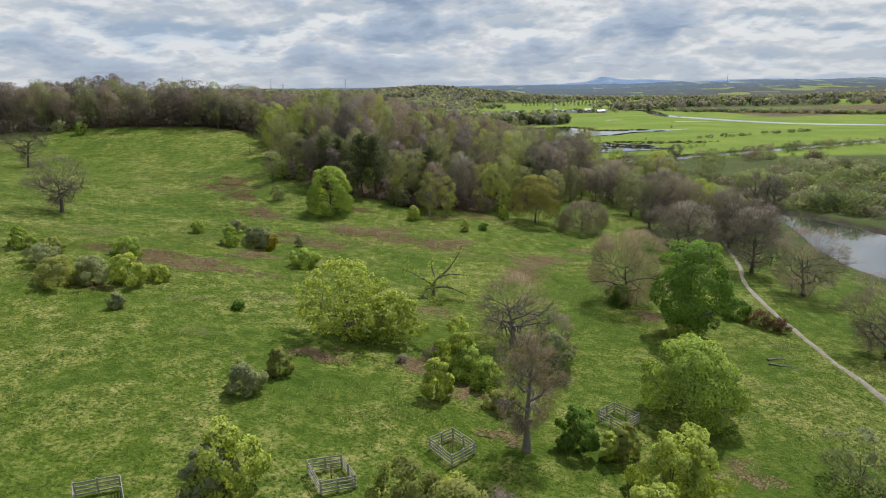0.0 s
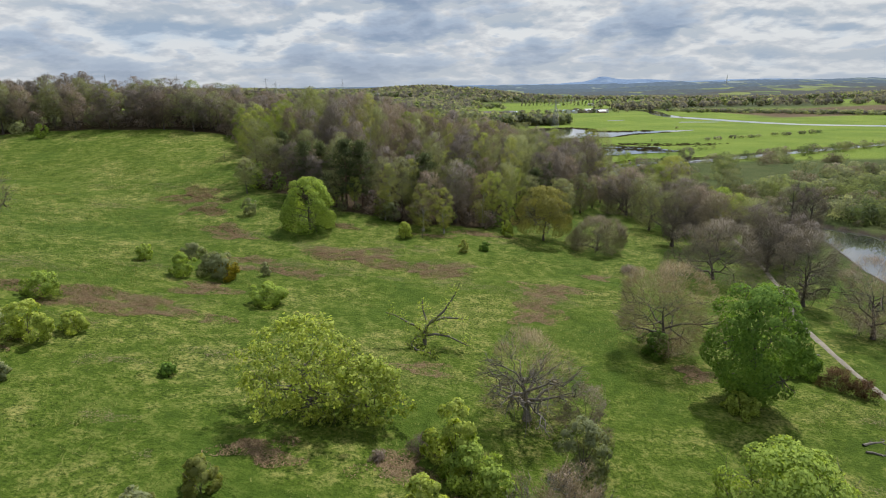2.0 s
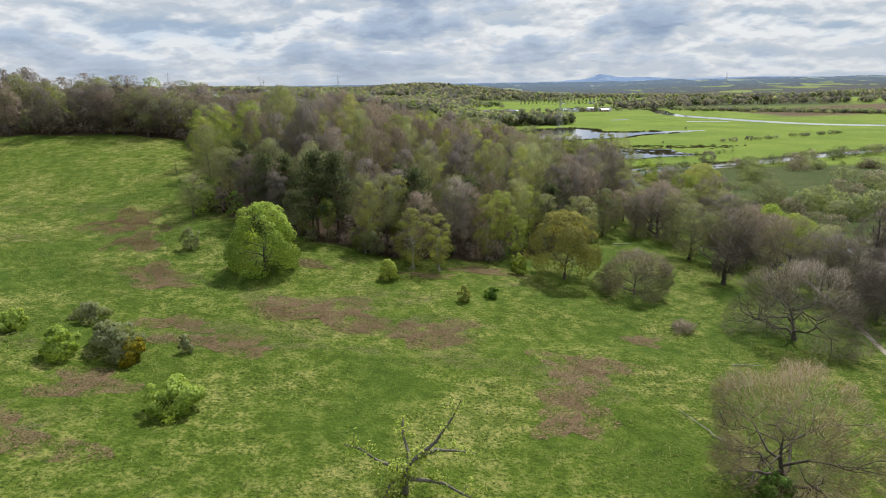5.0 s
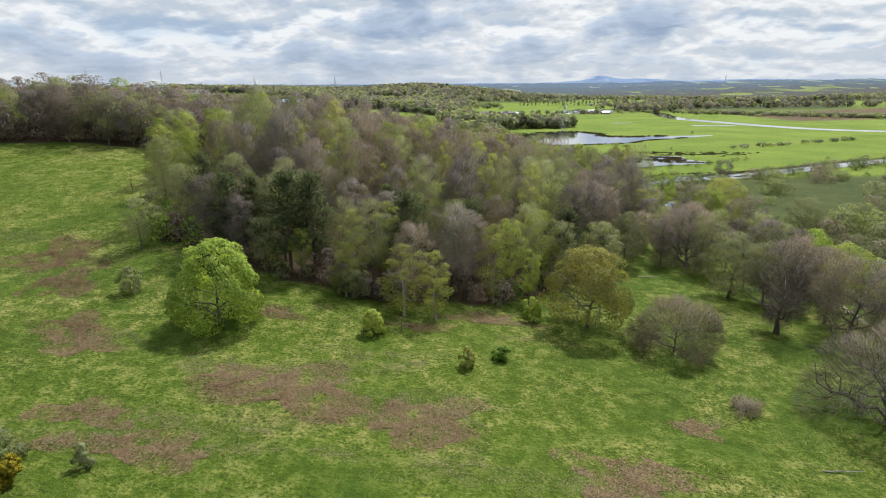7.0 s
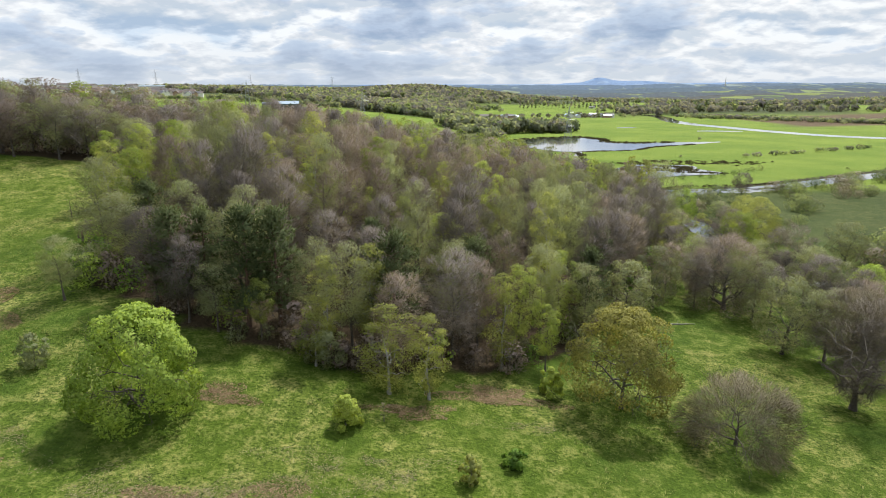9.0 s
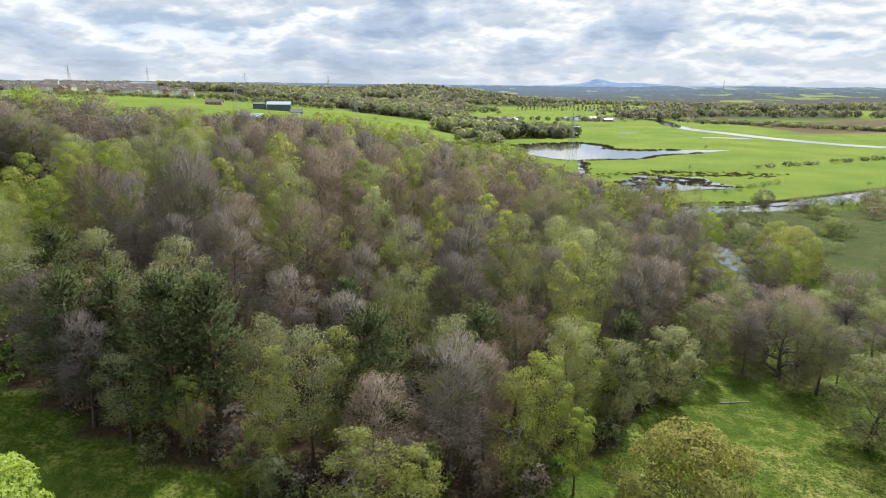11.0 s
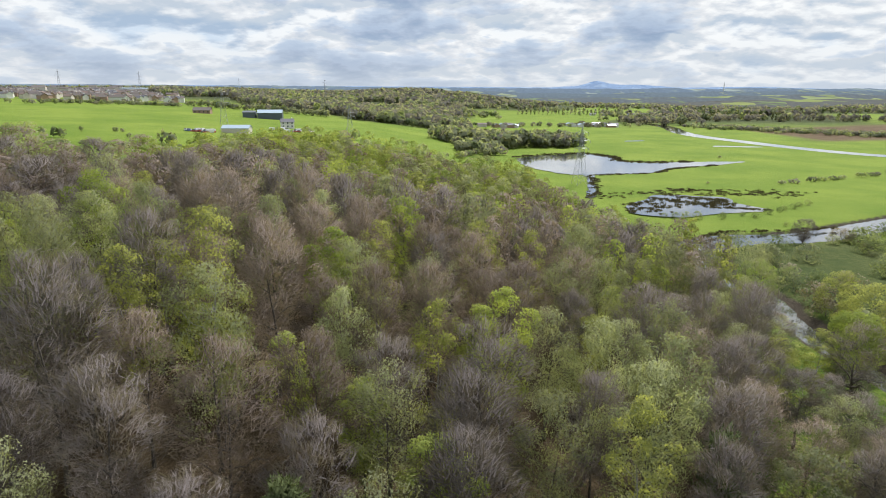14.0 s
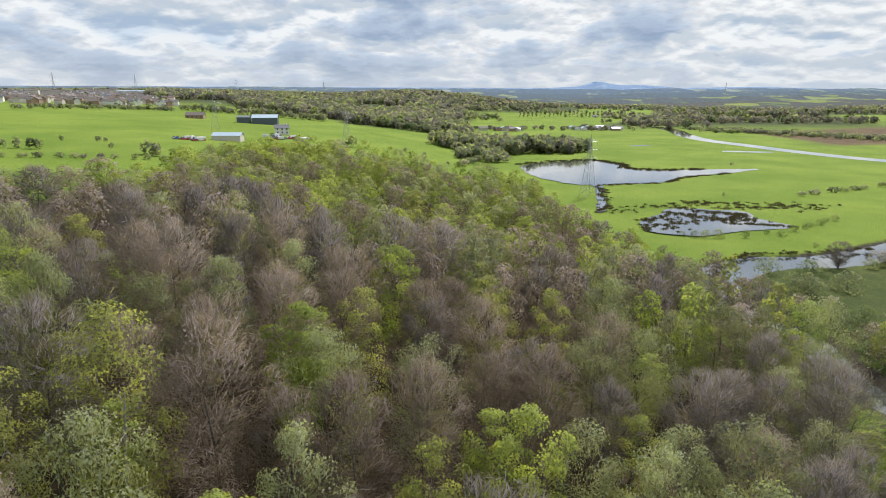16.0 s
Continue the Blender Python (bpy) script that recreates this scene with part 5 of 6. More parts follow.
def scrub():
    """Willow scrub on the wet ground inside the river bend."""
    rng = np.random.default_rng(15)
    made = [grow(1200 + v, 3.2, 2.6, 0.1, "dome", limbs=4, forks=1, sprays=1, twigs=200, leaves=330, leaf=0.19, twig=0.06, twig_long=0.8, heads=14, head=0.42, stems=2, uneven=0.3) for v in range(3)]
    sets = {k: [(mesh_np("trunk", *m[0], [BARK], smooth=True), crown_mesh(m[1], LEAF[k])) for m in made] for k in ("far_olive", "far_green", "grey")}
    count = 0
    for _ in range(2600):
        x, y = rng.uniform(90, 215), rng.uniform(186, 370)
        if x > 0.74 * y + 20 or count >= 165:
            continue
        if float(river_distance(x, y)[0]) < 2.2:
            continue
        dens = noise.noise((x * 0.035, y * 0.035, 9)) + 0.75 * float(1 - ramp(river_distance(x, y)[0], 8, 30))
        if dens < -0.05:
            continue
        k = ("far_olive", "grey", "far_green")[int(rng.choice(3, p=(0.45, 0.35, 0.2)))]
        s = rng.uniform(0.6, 1.9)
        tree_thing("willow_bush", None, None, None, "rounded grey-green willow bush on wet ground", "bush", "willow scrub by the river", x, y, rng.uniform(0, 6.28), s, rng.uniform(0.9, 1.3), meshes=sets[k][int(rng.integers(3))])
        count += 1
    for bx, by in RIVER_LINE[(RIVER_LINE[:, 1] > 372) & (RIVER_LINE[:, 1] < 520) & (RIVER_LINE[:, 0] > 128)][::3]:
        for side in (-1, -1, 1):
            x, y = bx - side * rng.uniform(3, 12) * 0.4, by + side * (river_half_width(by) + rng.uniform(4.5, 13))
            if float(river_distance(x, y)[0]) > 1.5 and (side < 0 or rng.uniform() < 0.25):
                k = ("far_olive", "grey", "far_green")[int(rng.integers(3))]
                tree_thing("willow_bush", None, None, None, "rounded grey-green willow bush on the river bank", "bush", "willow scrub by the river", x, y, rng.uniform(0, 6.28), rng.uniform(0.8, 2.0) if side < 0 else rng.uniform(0.4, 0.8), rng.uniform(0.9, 1.3), meshes=sets[k][int(rng.integers(3))])
    for _ in range(62):
        x, y = rng.uniform(118, 178), rng.uniform(176, 262)
        if float(river_distance(x, y)[0]) > 2.5 and noise.noise((x * 0.05, y * 0.05, 2)) > -0.12:
            tree_thing("willow_bush", None, None, None, "broad rounded willow bush in fresh green leaf", "bush", "willow scrub by the river", x, y, rng.uniform(0, 6.28), rng.uniform(1.3, 2.3), rng.uniform(0.95, 1.25), meshes=sets[("far_green", "far_olive", "far_green")[int(rng.integers(3))]][int(rng.integers(3))])
    for x, y, s in ((104, 403, 0.9), (108, 402, 1.0), (113, 402, 1.1), (100, 405, 0.7), (123.6, 402, 0.9), (135, 408, 0.6), (139, 404, 0.8), (148, 412, 0.9), (156, 417, 0.7), (160, 421, 0.7), (166, 424, 0.8), (172, 430, 0.7), (178, 433, 0.9)):
        tree_thing("willow_bush", None, None, None, "small green bush on the pasture by the pool", "bush", "bushes by the pool", x, y, x % 6, s, 0.9, meshes=sets["far_green"][int(x) % 3])


scrub()


# ---- wood edge, undergrowth ----
_under = [grow(1500 + v, 3.4, 1.9, 0.1, "dome", limbs=4, forks=1, sprays=1, twigs=150, leaves=360, leaf=0.17, twig=0.045, twig_long=0.6, heads=14, head=0.4, stems=3, uneven=0.35) for v in range(3)]
_under_sets = {k: [(mesh_np("trunk", *m[0], [BARK], smooth=True), crown_mesh(m[1], LEAF[k])) for m in _under] for k in ("green", "mid", "olive", "brown")}
_rng = np.random.default_rng(41)
_front = np.concatenate([smooth_line(WOOD[1:11], 2.6), smooth_line([(-205, 238), (-160, 240), (-114, 243), (-74, 245), (-60, 212), (-48, 184)], 3.2), smooth_line([(-200, 262), (-130, 272), (-84, 280)], 4.5), smooth_line([(-200, 250), (-120, 256), (-76, 262)], 5.0)])
for i, (x, y) in enumerate(_front):
    k = ("brown", "brown", "olive", "brown", "brown", "olive", "green", "mid")[int(_rng.integers(6 if x < -62 else 8))]
    tree_thing("bush", None, None, None, "shaggy undergrowth bush at the wood's edge", "bush", "undergrowth at the wood's edge", x + _rng.normal() * 1.0, y + 2.0 + _rng.normal() * 1.2,
               _rng.uniform(0, 6.28), _rng.uniform(0.6, 1.7) * (1.5 if x < -62 else 1.0), _rng.uniform(0.8, 1.2), meshes=_under_sets[k][int(_rng.integers(3))])


def part(name, bm, material, parent, label=""):
    """Links a bmesh as one mesh object under a thing or a part."""
    me = bpy.data.meshes.new(name)
    bm.to_mesh(me)
    bm.free()
    me.materials.append(material)
    ob = new(name, me)
    ob.parent = parent
    if label:
        ob["label"] = label
    return ob


def add_box(bm, x, y, z, sx, sy, sz, turn=0.0):
    """A box with its base centre at x, y, z."""
    m = Matrix.Translation((x, y, z + sz / 2)) @ Matrix.Rotation(turn, 4, "Z") @ Matrix.Diagonal((sx, sy, sz, 1))
    bmesh.ops.create_cube(bm, size=1, matrix=m)


def rod_bm(points, radii, sides=4):
    bm = bmesh.new()
    v, f = rod(points, radii, sides)
    vs = [bm.verts.new(p) for p in v]
    for t in f:
        bm.faces.new([vs[i] for i in t])
    return bm


# ---- timber pens that guard young trees ----
def timber_pen(x, y, turn, size=2.9):
    top = new("tree_guard")
    half, rng = size / 2, np.random.default_rng(int(abs(x * 10)))
    z0 = float(ground_z(x, y))

    def ground_at(px, py):
        c, s = math.cos(turn), math.sin(turn)
        return float(ground_z(x + px * c - py * s, y + px * s + py * c)) - z0

    corners = [(-half, -half), (half, -half), (half, half), (-half, half)]
    for i, (ax, ay) in enumerate(corners):
        bx, by = corners[(i + 1) % 4]
        for t in (0.0, 0.5):
            px, py = ax + (bx - ax) * t, ay + (by - ay) * t
            bm = bmesh.new()
            add_box(bm, px, py, ground_at(px, py) - 0.3, 0.12, 0.12, 1.65 + rng.normal() * 0.04)
            bmesh.ops.bevel(bm, geom=bm.edges[:], offset=0.012, segments=1)
            part("post", bm, TIMBER, top)
        for k in range(4):
            zz = 0.25 + k * 0.32
            p = [(ax, ay, ground_at(ax, ay) + zz + rng.normal() * 0.03), (bx, by, ground_at(bx, by) + zz + rng.normal() * 0.03)]
            d = Vector(p[1]) - Vector(p[0])
            bm = bmesh.new()
            m = Matrix.Translation((Vector(p[0]) + Vector(p[1])) / 2) @ d.to_track_quat("X", "Z").to_matrix().to_4x4() @ Matrix.Diagonal((d.length + 0.2, 0.045, 0.11, 1))
            bmesh.ops.create_cube(bm, size=1, matrix=m)
            out = Vector((ay - by, bx - ax, 0)).normalized() * -0.085
            bmesh.ops.translate(bm, verts=bm.verts[:], vec=out)
            part("rail", bm, TIMBER, top)
    top.matrix_basis = Matrix.Translation((x, y, z0)) @ Matrix.Rotation(turn, 4, "Z")
    return tagged(top, "weathered square timber pen guarding a young tree", "fence", "timber pens on the meadow")


for x, y, turn in ((-9.0, 47.2, 0.55), (1.0, 53.6, 0.75), (18.6, 61.2, 0.75), (-24.6, 41.2, 0.55)):
    timber_pen(x, y, turn)
for i, (x, y, h) in enumerate(((-9.0, 47.2, 2.6), (1.0, 53.6, 1.5), (-64.2, 207, 4.0), (-4, 158.5, 2.5))):
    tree_thing("sapling", grow(1700 + i, h, h * 0.22, h * 0.2, "column", limbs=6, forks=2, sprays=1, twigs=110, leaves=60, leaf=0.06, twig=0.02, twig_long=0.35, clumps=16), BARK, LEAF["grey"],
               "thin leafless sapling standing in the grass", "tree", "", x, y)

# ---- footpath ----
PATH_LINE = smooth_line([(54, 30), (53.2, 60), (52.8, 74), (53.2, 84), (54.6, 95), (56.2, 106), (60.0, 121), (64.2, 131), (68.2, 144), (72.5, 158), (77, 178), (80, 200)], 1.6)
tagged(ribbon("footpath", PATH_LINE, 0.62 + 0.12 * np.sin(np.arange(len(PATH_LINE)) * 0.9) * np.sin(np.arange(len(PATH_LINE)) * 0.37), None, GRIT, 0.12), "worn pale gravel footpath across the grass", "path", kind="structure")


# ---- dead bracken, tussocks, rushes ----
def litter_stuff(name, spots, mat, label, category, per_m2=84, long=0.34, wide=0.10, stand=0.12, seed=1):
    """Loose stalks lying in patches: x, y, radius along x, radius along y."""
    rng = np.random.default_rng(seed)
    ps = []
    for x, y, rx, ry in spots:
        rx, ry = rx * 1.12, ry * 1.55
        n = int(3.14 * rx * ry * per_m2 * 1.5)
        a, r = rng.uniform(0, 6.283, n), np.sqrt(rng.uniform(0, 1, n))
        edge = 1 + 0.3 * np.sin(3 * a + x) + 0.22 * np.sin(5 * a + y)
        q = np.stack([x + np.cos(a) * r * rx * edge, y + np.sin(a) * r * ry * edge], 1)
        keep = np.array([noise.noise((u * 0.45, v * 0.45, 2)) for u, v in q]) + 0.45 * (1 - r) + rng.normal(size=n) * 0.26 > 0.0
        ps.append(q[keep])
    q = np.concatenate(ps)
    p = np.concatenate([q, (ground_z(q[:, 0], q[:, 1]) + 0.03)[:, None]], 1)
    o = unit(rng.normal(size=p.shape) + np.array([0, 0, stand])) * rng.uniform(0.5, 1.3, len(p))[:, None] * long
    o[:, 2] = np.abs(o[:, 2]) * 0.35
    v, f = slivers(rng, p, p + o, wide * rng.uniform(0.6, 1.4, len(p)), np.array([[0, 0, 1.0]]))
    return tagged(new(name, mesh_np(name, v, f, [mat], normals=unit(rng.normal(size=v.shape) * 0.35 + np.array([0, 0, 1.0])))), label, category, kind="stuff")


litter_stuff("dead_bracken", [(19.5, 127.5, 5.2, 3.0), (16.5, 119.5, 3.2, 2.8), (15.2, 114, 3.6, 2.4), (-1, 136, 6.6, 3.0), (-15, 140, 7.5, 3.4), (-22, 141, 4, 2.5), (-36, 114, 3.6, 2.4), (-42, 102.5, 9, 3.0), (-52, 103, 6, 2.5), (-46, 150, 3.4, 3.0),
                              (-42, 147, 3, 3), (-60, 173, 6, 4.5), (-54, 163, 4, 3), (33, 94.5, 2.6, 1.6), (28.8, 53.5, 2.2, 1.6), (-15, 71.5, 3.2, 1.5), (-3.2, 71.5, 3.0, 1.8), (2.5, 66, 1.8, 1.5), (30.5, 138.5, 2.4, 1.4),
                              (9, 166, 6, 1.5), (-1, 161, 4, 1.0), (-52, 86.3, 5, 1.2), (-34, 132, 5, 1.5), (-1.5, 93, 3, 1.4), (-22, 160, 3, 1.4), (6, 56.5, 1.8, 1.0), (-27, 127, 7, 1.6)], BRACKEN, "brown beds of dead bracken lying on the grass", "bracken")


litter_stuff("dead_straw", [(-50, 103, 9, 2.4), (-36.5, 113.2, 3.2, 2.0), (-62, 112, 7, 2.5), (-48, 121, 5, 1.5), (-24, 69, 1.0, 0.5), (-18.5, 68, 0.9, 0.5), (-26, 91, 3, 1.2), (-36, 86, 4, 1.0), (-30, 74, 2.5, 0.8), (-44, 95, 4, 1.0),
                            (-57, 84.5, 4, 0.9), (-2, 70.5, 2.2, 0.9), (4.5, 63, 1.6, 1.2), (7, 59.5, 1.5, 0.8), (33, 140, 2.0, 0.8), (-74, 160, 6, 2), (-70, 180, 6, 2.5), (-84, 178, 7, 2), (-28, 132, 4, 1.2), (-20, 128, 5, 1), (43, 72, 3, 0.8), (48, 84, 2, 0.6), (-9, 129, 4, 0.8), (12, 160, 5, 0.8), (-1, 138, 9, 3.2), (-14, 143, 9, 3.4), (-24, 143, 6, 2.6), (-42, 148, 6, 3), (-58, 168, 8, 4), (-40, 104, 9, 3), (18, 124, 6, 4), (-6, 150, 8, 2), (-20, 132, 8, 2), (-33, 128, 7, 2), (3, 128, 6, 2)],
             PALE_STRAW, "bleached dead grass lying in drifts on the meadow", "dead grass", per_m2=26, long=0.24, wide=0.07, seed=5)


def tussocks():
    rng = np.random.default_rng(12)
    n = 125000
    x, y = rng.uniform(-125, 76, n), 26 + 180 * rng.uniform(0, 1, n) ** 1.25
    keep = (np.abs(x) < 0.78 * y + 16) & ~inside(WOOD, x, y) & (river_distance(x, y) > 3)
    x, y = x[keep], y[keep]
    f = np.array([noise.noise((u * 0.07, v * 0.07, 6)) + 0.6 * noise.noise((u * 0.3, v * 0.3, 1)) for u, v in zip(x, y)])
    keep = f + rng.normal(size=len(x)) * 0.25 > 0.22
    x, y = x[keep], y[keep]
    idx = np.repeat(np.arange(len(x)), 4)
    p = np.stack([x, y, ground_z(x, y) - 0.02], 1)[idx] + rng.normal(size=(len(idx), 3)) * [0.16, 0.16, 0.0]
    o = unit(rng.normal(size=p.shape) * [1, 1, 0.4] + np.array([0, 0, 0.55])) * rng.uniform(0.2, 0.5, (len(p), 1))
    o[:, 2] = np.abs(o[:, 2])
    v, fc = slivers(rng, p, p + o, rng.uniform(0.05, 0.13, len(p)), np.array([[0, 0, 1.0]]))
    tagged(new("tussock_grass", mesh_np("tussock_grass", v, fc, [STRAW], normals=unit(rng.normal(size=v.shape) * 0.4 + np.array([0, 0, 1.0])))), "pale and green tussocks of rough meadow grass", "grass", kind="stuff")


tussocks()


def rushes():
    rng = np.random.default_rng(19)
    spots = []

    def row(pts, n, jitter):
        line = smooth_line(pts, 1.0)
        for _ in range(n):
            x, y = line[int(rng.integers(len(line)))] + rng.normal(size=2) * jitter
            spots.append((x, y))

    row([(89, 414), (94, 430), (106, 442), (113, 447)], 40, 1.3)
    row([(112, 450), (124, 440), (134, 436), (140, 444)], 60, 2.2)
    row([(122, 458), (133, 452), (146, 444)], 40, 2.0)
    row([(128, 428), (145, 424), (153, 420)], 30, 0.9)
    row([(84, 455), (120, 470), (150, 466), (185, 462)], 110, 5.0)
    row([(97, 420), (112, 432), (128, 440), (143, 436)], 90, 4.5)
    row([(130, 477), (160, 474), (200, 468)], 60, 3.0)
    row([(104, 536), (120, 539), (145, 547), (168, 570), (205, 590)], 90, 0.9)
    row([(82, 452), (90, 480), (97, 510), (101, 535)], 60, 1.6)
    row([(132, 673), (147, 642), (143, 620), (162, 609), (195, 616)], 150, 2.2)
    row([(66, 640), (92, 660), (131, 676)], 60, 1.5)
    row([(85, 343), (96, 362), (113, 376), (140, 379), (160, 384)], 110, 1.0)
    xy = np.array(spots)
    idx = np.repeat(np.arange(len(xy)), 26)
    far = np.clip(xy[:, 1] / 430, 0.7, 1.5)[idx][:, None]
    p = np.concatenate([xy[idx] + rng.normal(size=(len(idx), 2)) * 0.55 * far, np.full((len(idx), 1), -5.95)], 1)
    p[:, 2] = np.maximum(p[:, 2], height(p[:, 0], p[:, 1]) - 0.05)
    o = unit(rng.normal(size=p.shape) * [1, 1, 0.3] + np.array([0, 0, 1.1])) * rng.uniform(0.4, 0.95, (len(p), 1)) * far
    v, f = slivers(rng, p, p + o, 0.30 * far[:, 0], np.array([[0, -0.5, 1.0]]))
    tagged(new("rushes", mesh_np("rushes", v, f, [REED])), "dark tufts of rush in shallow water and wet pasture", "rushes", kind="stuff")


rushes()


# ---- dead timber on the grass ----
def log(x, y, turn, length, r, mat, label, lift=0.0):
    rng = np.random.default_rng(int(abs(x * 3 + y)))
    top = new("fallen_log")
    ts = np.linspace(0, 1, 7)
    c, s = math.cos(turn), math.sin(turn)
    z0 = float(height(x, y))
    pts = []
    for t in ts:
        d = (t - 0.5) * length
        pts.append((d * c + rng.normal() * 0.08, d * s + rng.normal() * 0.08, float(height(x + d * c, y + d * s)) - z0 + r * 0.8 + lift * t))
    part("stem", rod_bm(pts, np.linspace(r, r * 0.4, 7), 7), mat, top)
    for k in range(3):
        p = np.array(pts[2 + k])
        e = p + unit(np.array([rng.normal(), rng.normal(), 0.5])) * length * 0.14
        part("branch", rod_bm([p, (p + e) / 2 + rng.normal(size=3) * 0.05, e], [r * 0.4, r * 0.3, r * 0.1], 5), mat, top)
    top.matrix_basis = Matrix.Translation((x, y, z0))
    return tagged(top, label, "log", "fallen timber on the grass")


log(46.0, 80.2, 0.3, 5.0, 0.16, BARK_GREY, "long fallen grey log lying in the grass")
log(45.2, 77.6, -0.35, 4.2, 0.12, BARK_GREY, "fallen grey log lying in the grass")
log(29.2, 114.2, 1.9, 6.5, 0.07, DEADWOOD, "bleached dead branch lying in the grass")
log(42.5, 131, 0.1, 4.5, 0.09, DEADWOOD, "pale dead branch lying in the grass")
log(-43.5, 138, 0.5, 3.0, 0.10, DEADWOOD, "pale dead branch beside the ditch")
log(45, 199, 0.25, 5.0, 0.12, DEADWOOD, "pale fallen branch under the trees")
log(52.5, 103, 0.2, 2.2, 0.20, DEADWOOD, "short pale log beside the path")

# ---- pylons ----
STEEL = plain_material("galvanised_steel", (0.36, 0.37, 0.39), 0.5, 0.2, 3, 0.5)


def pylon(x, y, tall, turn, base=3.2):
    top = new("pylon")
    th = max(0.06, tall * 0.0026)

    def leg(sx, sy, t):
        w = base * (1 - t) ** 1.35 * 0.92 + 0.35 if t < 0.999 else 0.02
        return np.array([sx * w, sy * w, t * tall])

    for sx, sy in ((-1, -1), (1, -1), (1, 1), (-1, 1)):
        pts = [leg(sx, sy, t) for t in (0, 0.2, 0.4, 0.6, 0.8, 1)]
        pts[0][2] -= 0.6
        part("leg", rod_bm(pts, np.full(6, th), 4), STEEL, top)
    for f in ((-1, -1, 1, -1), (1, -1, 1, 1), (1, 1, -1, 1), (-1, 1, -1, -1)):
        vs = []
        lv = (0.0, 0.14, 0.28, 0.41, 0.53, 0.64, 0.74, 0.83, 0.91)
        for a, b in zip(lv, lv[1:]):
            vs += [rod([leg(f[0], f[1], a), leg(f[2], f[3], b)], [th * 0.55] * 2, 3), rod([leg(f[2], f[3], a), leg(f[0], f[1], b)], [th * 0.55] * 2, 3), rod([leg(f[0], f[1], b), leg(f[2], f[3], b)], [th * 0.5] * 2, 3)]
        v, fc = joined(vs)
        ob = new("lattice_face", mesh_np("lattice_face", v, fc, [STEEL]))
        ob.parent = top
    for t, w in ((0.62, 4.6), (0.75, 5.6), (0.88, 4.2)):
        z = t * tall
        for s in (-1, 1):
            tip = np.array([s * w, 0, z])
            for sy in (-0.5, 0.5):
                part("arm_strut", rod_bm([(s * 0.5, sy, z), tip], [th * 0.6] * 2, 3), STEEL, top)
                part("arm_strut", rod_bm([(s * 0.5, sy, z + 1.4), tip], [th * 0.6] * 2, 3), STEEL, top)
            part("insulator", rod_bm([tip, tip - [0, 0, 1.7]], [0.12, 0.12], 5), STEEL, top)
    top.matrix_basis = Matrix.Translation((x, y, float(height(x, y)))) @ Matrix.Rotation(turn, 4, "Z")
    return tagged(top, "grey steel lattice electricity pylon", "pylon", "pylons of the power line")


for x, y, tall, turn in ((85, 497, 33, 0.35), (-65, 650, 27, 0.35), (-168, 660, 29, 0.35), (-620, 1500, 44, 0.3), (-430, 1560, 40, 0.3), (-760, 1450, 44, 0.3), (-300, 1900, 44, 0.3)):
    pylon(x, y, tall, turn)

# ---- farm, yard, town ----
ROOFS = [plain_material("slate_roof", (0.10, 0.10, 0.115), 0.7), plain_material("brown_tile_roof", (0.125, 0.105, 0.095), 0.8), plain_material("red_tile_roof", (0.16, 0.115, 0.095), 0.8)]
WALLS = [plain_material("white_render", (0.74, 0.72, 0.67), 0.85, 0.12), plain_material("brown_brick", (0.33, 0.22, 0.16), 0.9), plain_material("grey_render", (0.58, 0.53, 0.46), 0.9, 0.15)]
PANE = plain_material("window_pane", (0.05, 0.06, 0.07), 0.15, 0.2)
DARK_STEEL = plain_material("dark_sheet_cladding", (0.09, 0.11, 0.13), 0.6)
PALE_STEEL = plain_material("pale_sheet_roof", (0.30, 0.38, 0.45), 0.45, 0.15)
CONCRETE = plain_material("yard_concrete", (0.45, 0.43, 0.40), 0.95, 0.2, 0.4)


def gable(bm, lx, ly, h, rise):
    """Walls of a house with gable ends."""
    pts = [(-lx / 2, -ly / 2, 0), (lx / 2, -ly / 2, 0), (lx / 2, ly / 2, 0), (-lx / 2, ly / 2, 0), (-lx / 2, -ly / 2, h), (lx / 2, -ly / 2, h), (lx / 2, ly / 2, h), (-lx / 2, ly / 2, h), (-lx / 2, 0, h + rise), (lx / 2, 0, h + rise)]
    v = [bm.verts.new((x, y, z - (1.2 if z == 0 else 0))) for x, y, z in pts]
    for f in ((0, 1, 5, 4), (2, 3, 7, 6), (1, 2, 6, 9, 5), (3, 0, 4, 8, 7), (4, 5, 9, 8), (6, 7, 8, 9), (3, 2, 1, 0)):
        bm.faces.new([v[i] for i in f])


def roof_slabs(bm, lx, ly, h, rise, over=0.45, thick=0.22):
    slope = math.atan2(rise, ly / 2)
    ln = math.hypot(rise, ly / 2) + over
    for s in (-1, 1):
        c = Vector((0, s * (ly / 4 + over / 2 * math.cos(slope)), h + rise / 2 - over / 2 * math.sin(slope) + 0.16))
        m = Matrix.Translation(c) @ Matrix.Rotation(-s * slope, 4, "X") @ Matrix.Diagonal((lx + 2 * over, ln, thick, 1))
        bmesh.ops.create_cube(bm, size=1, matrix=m)


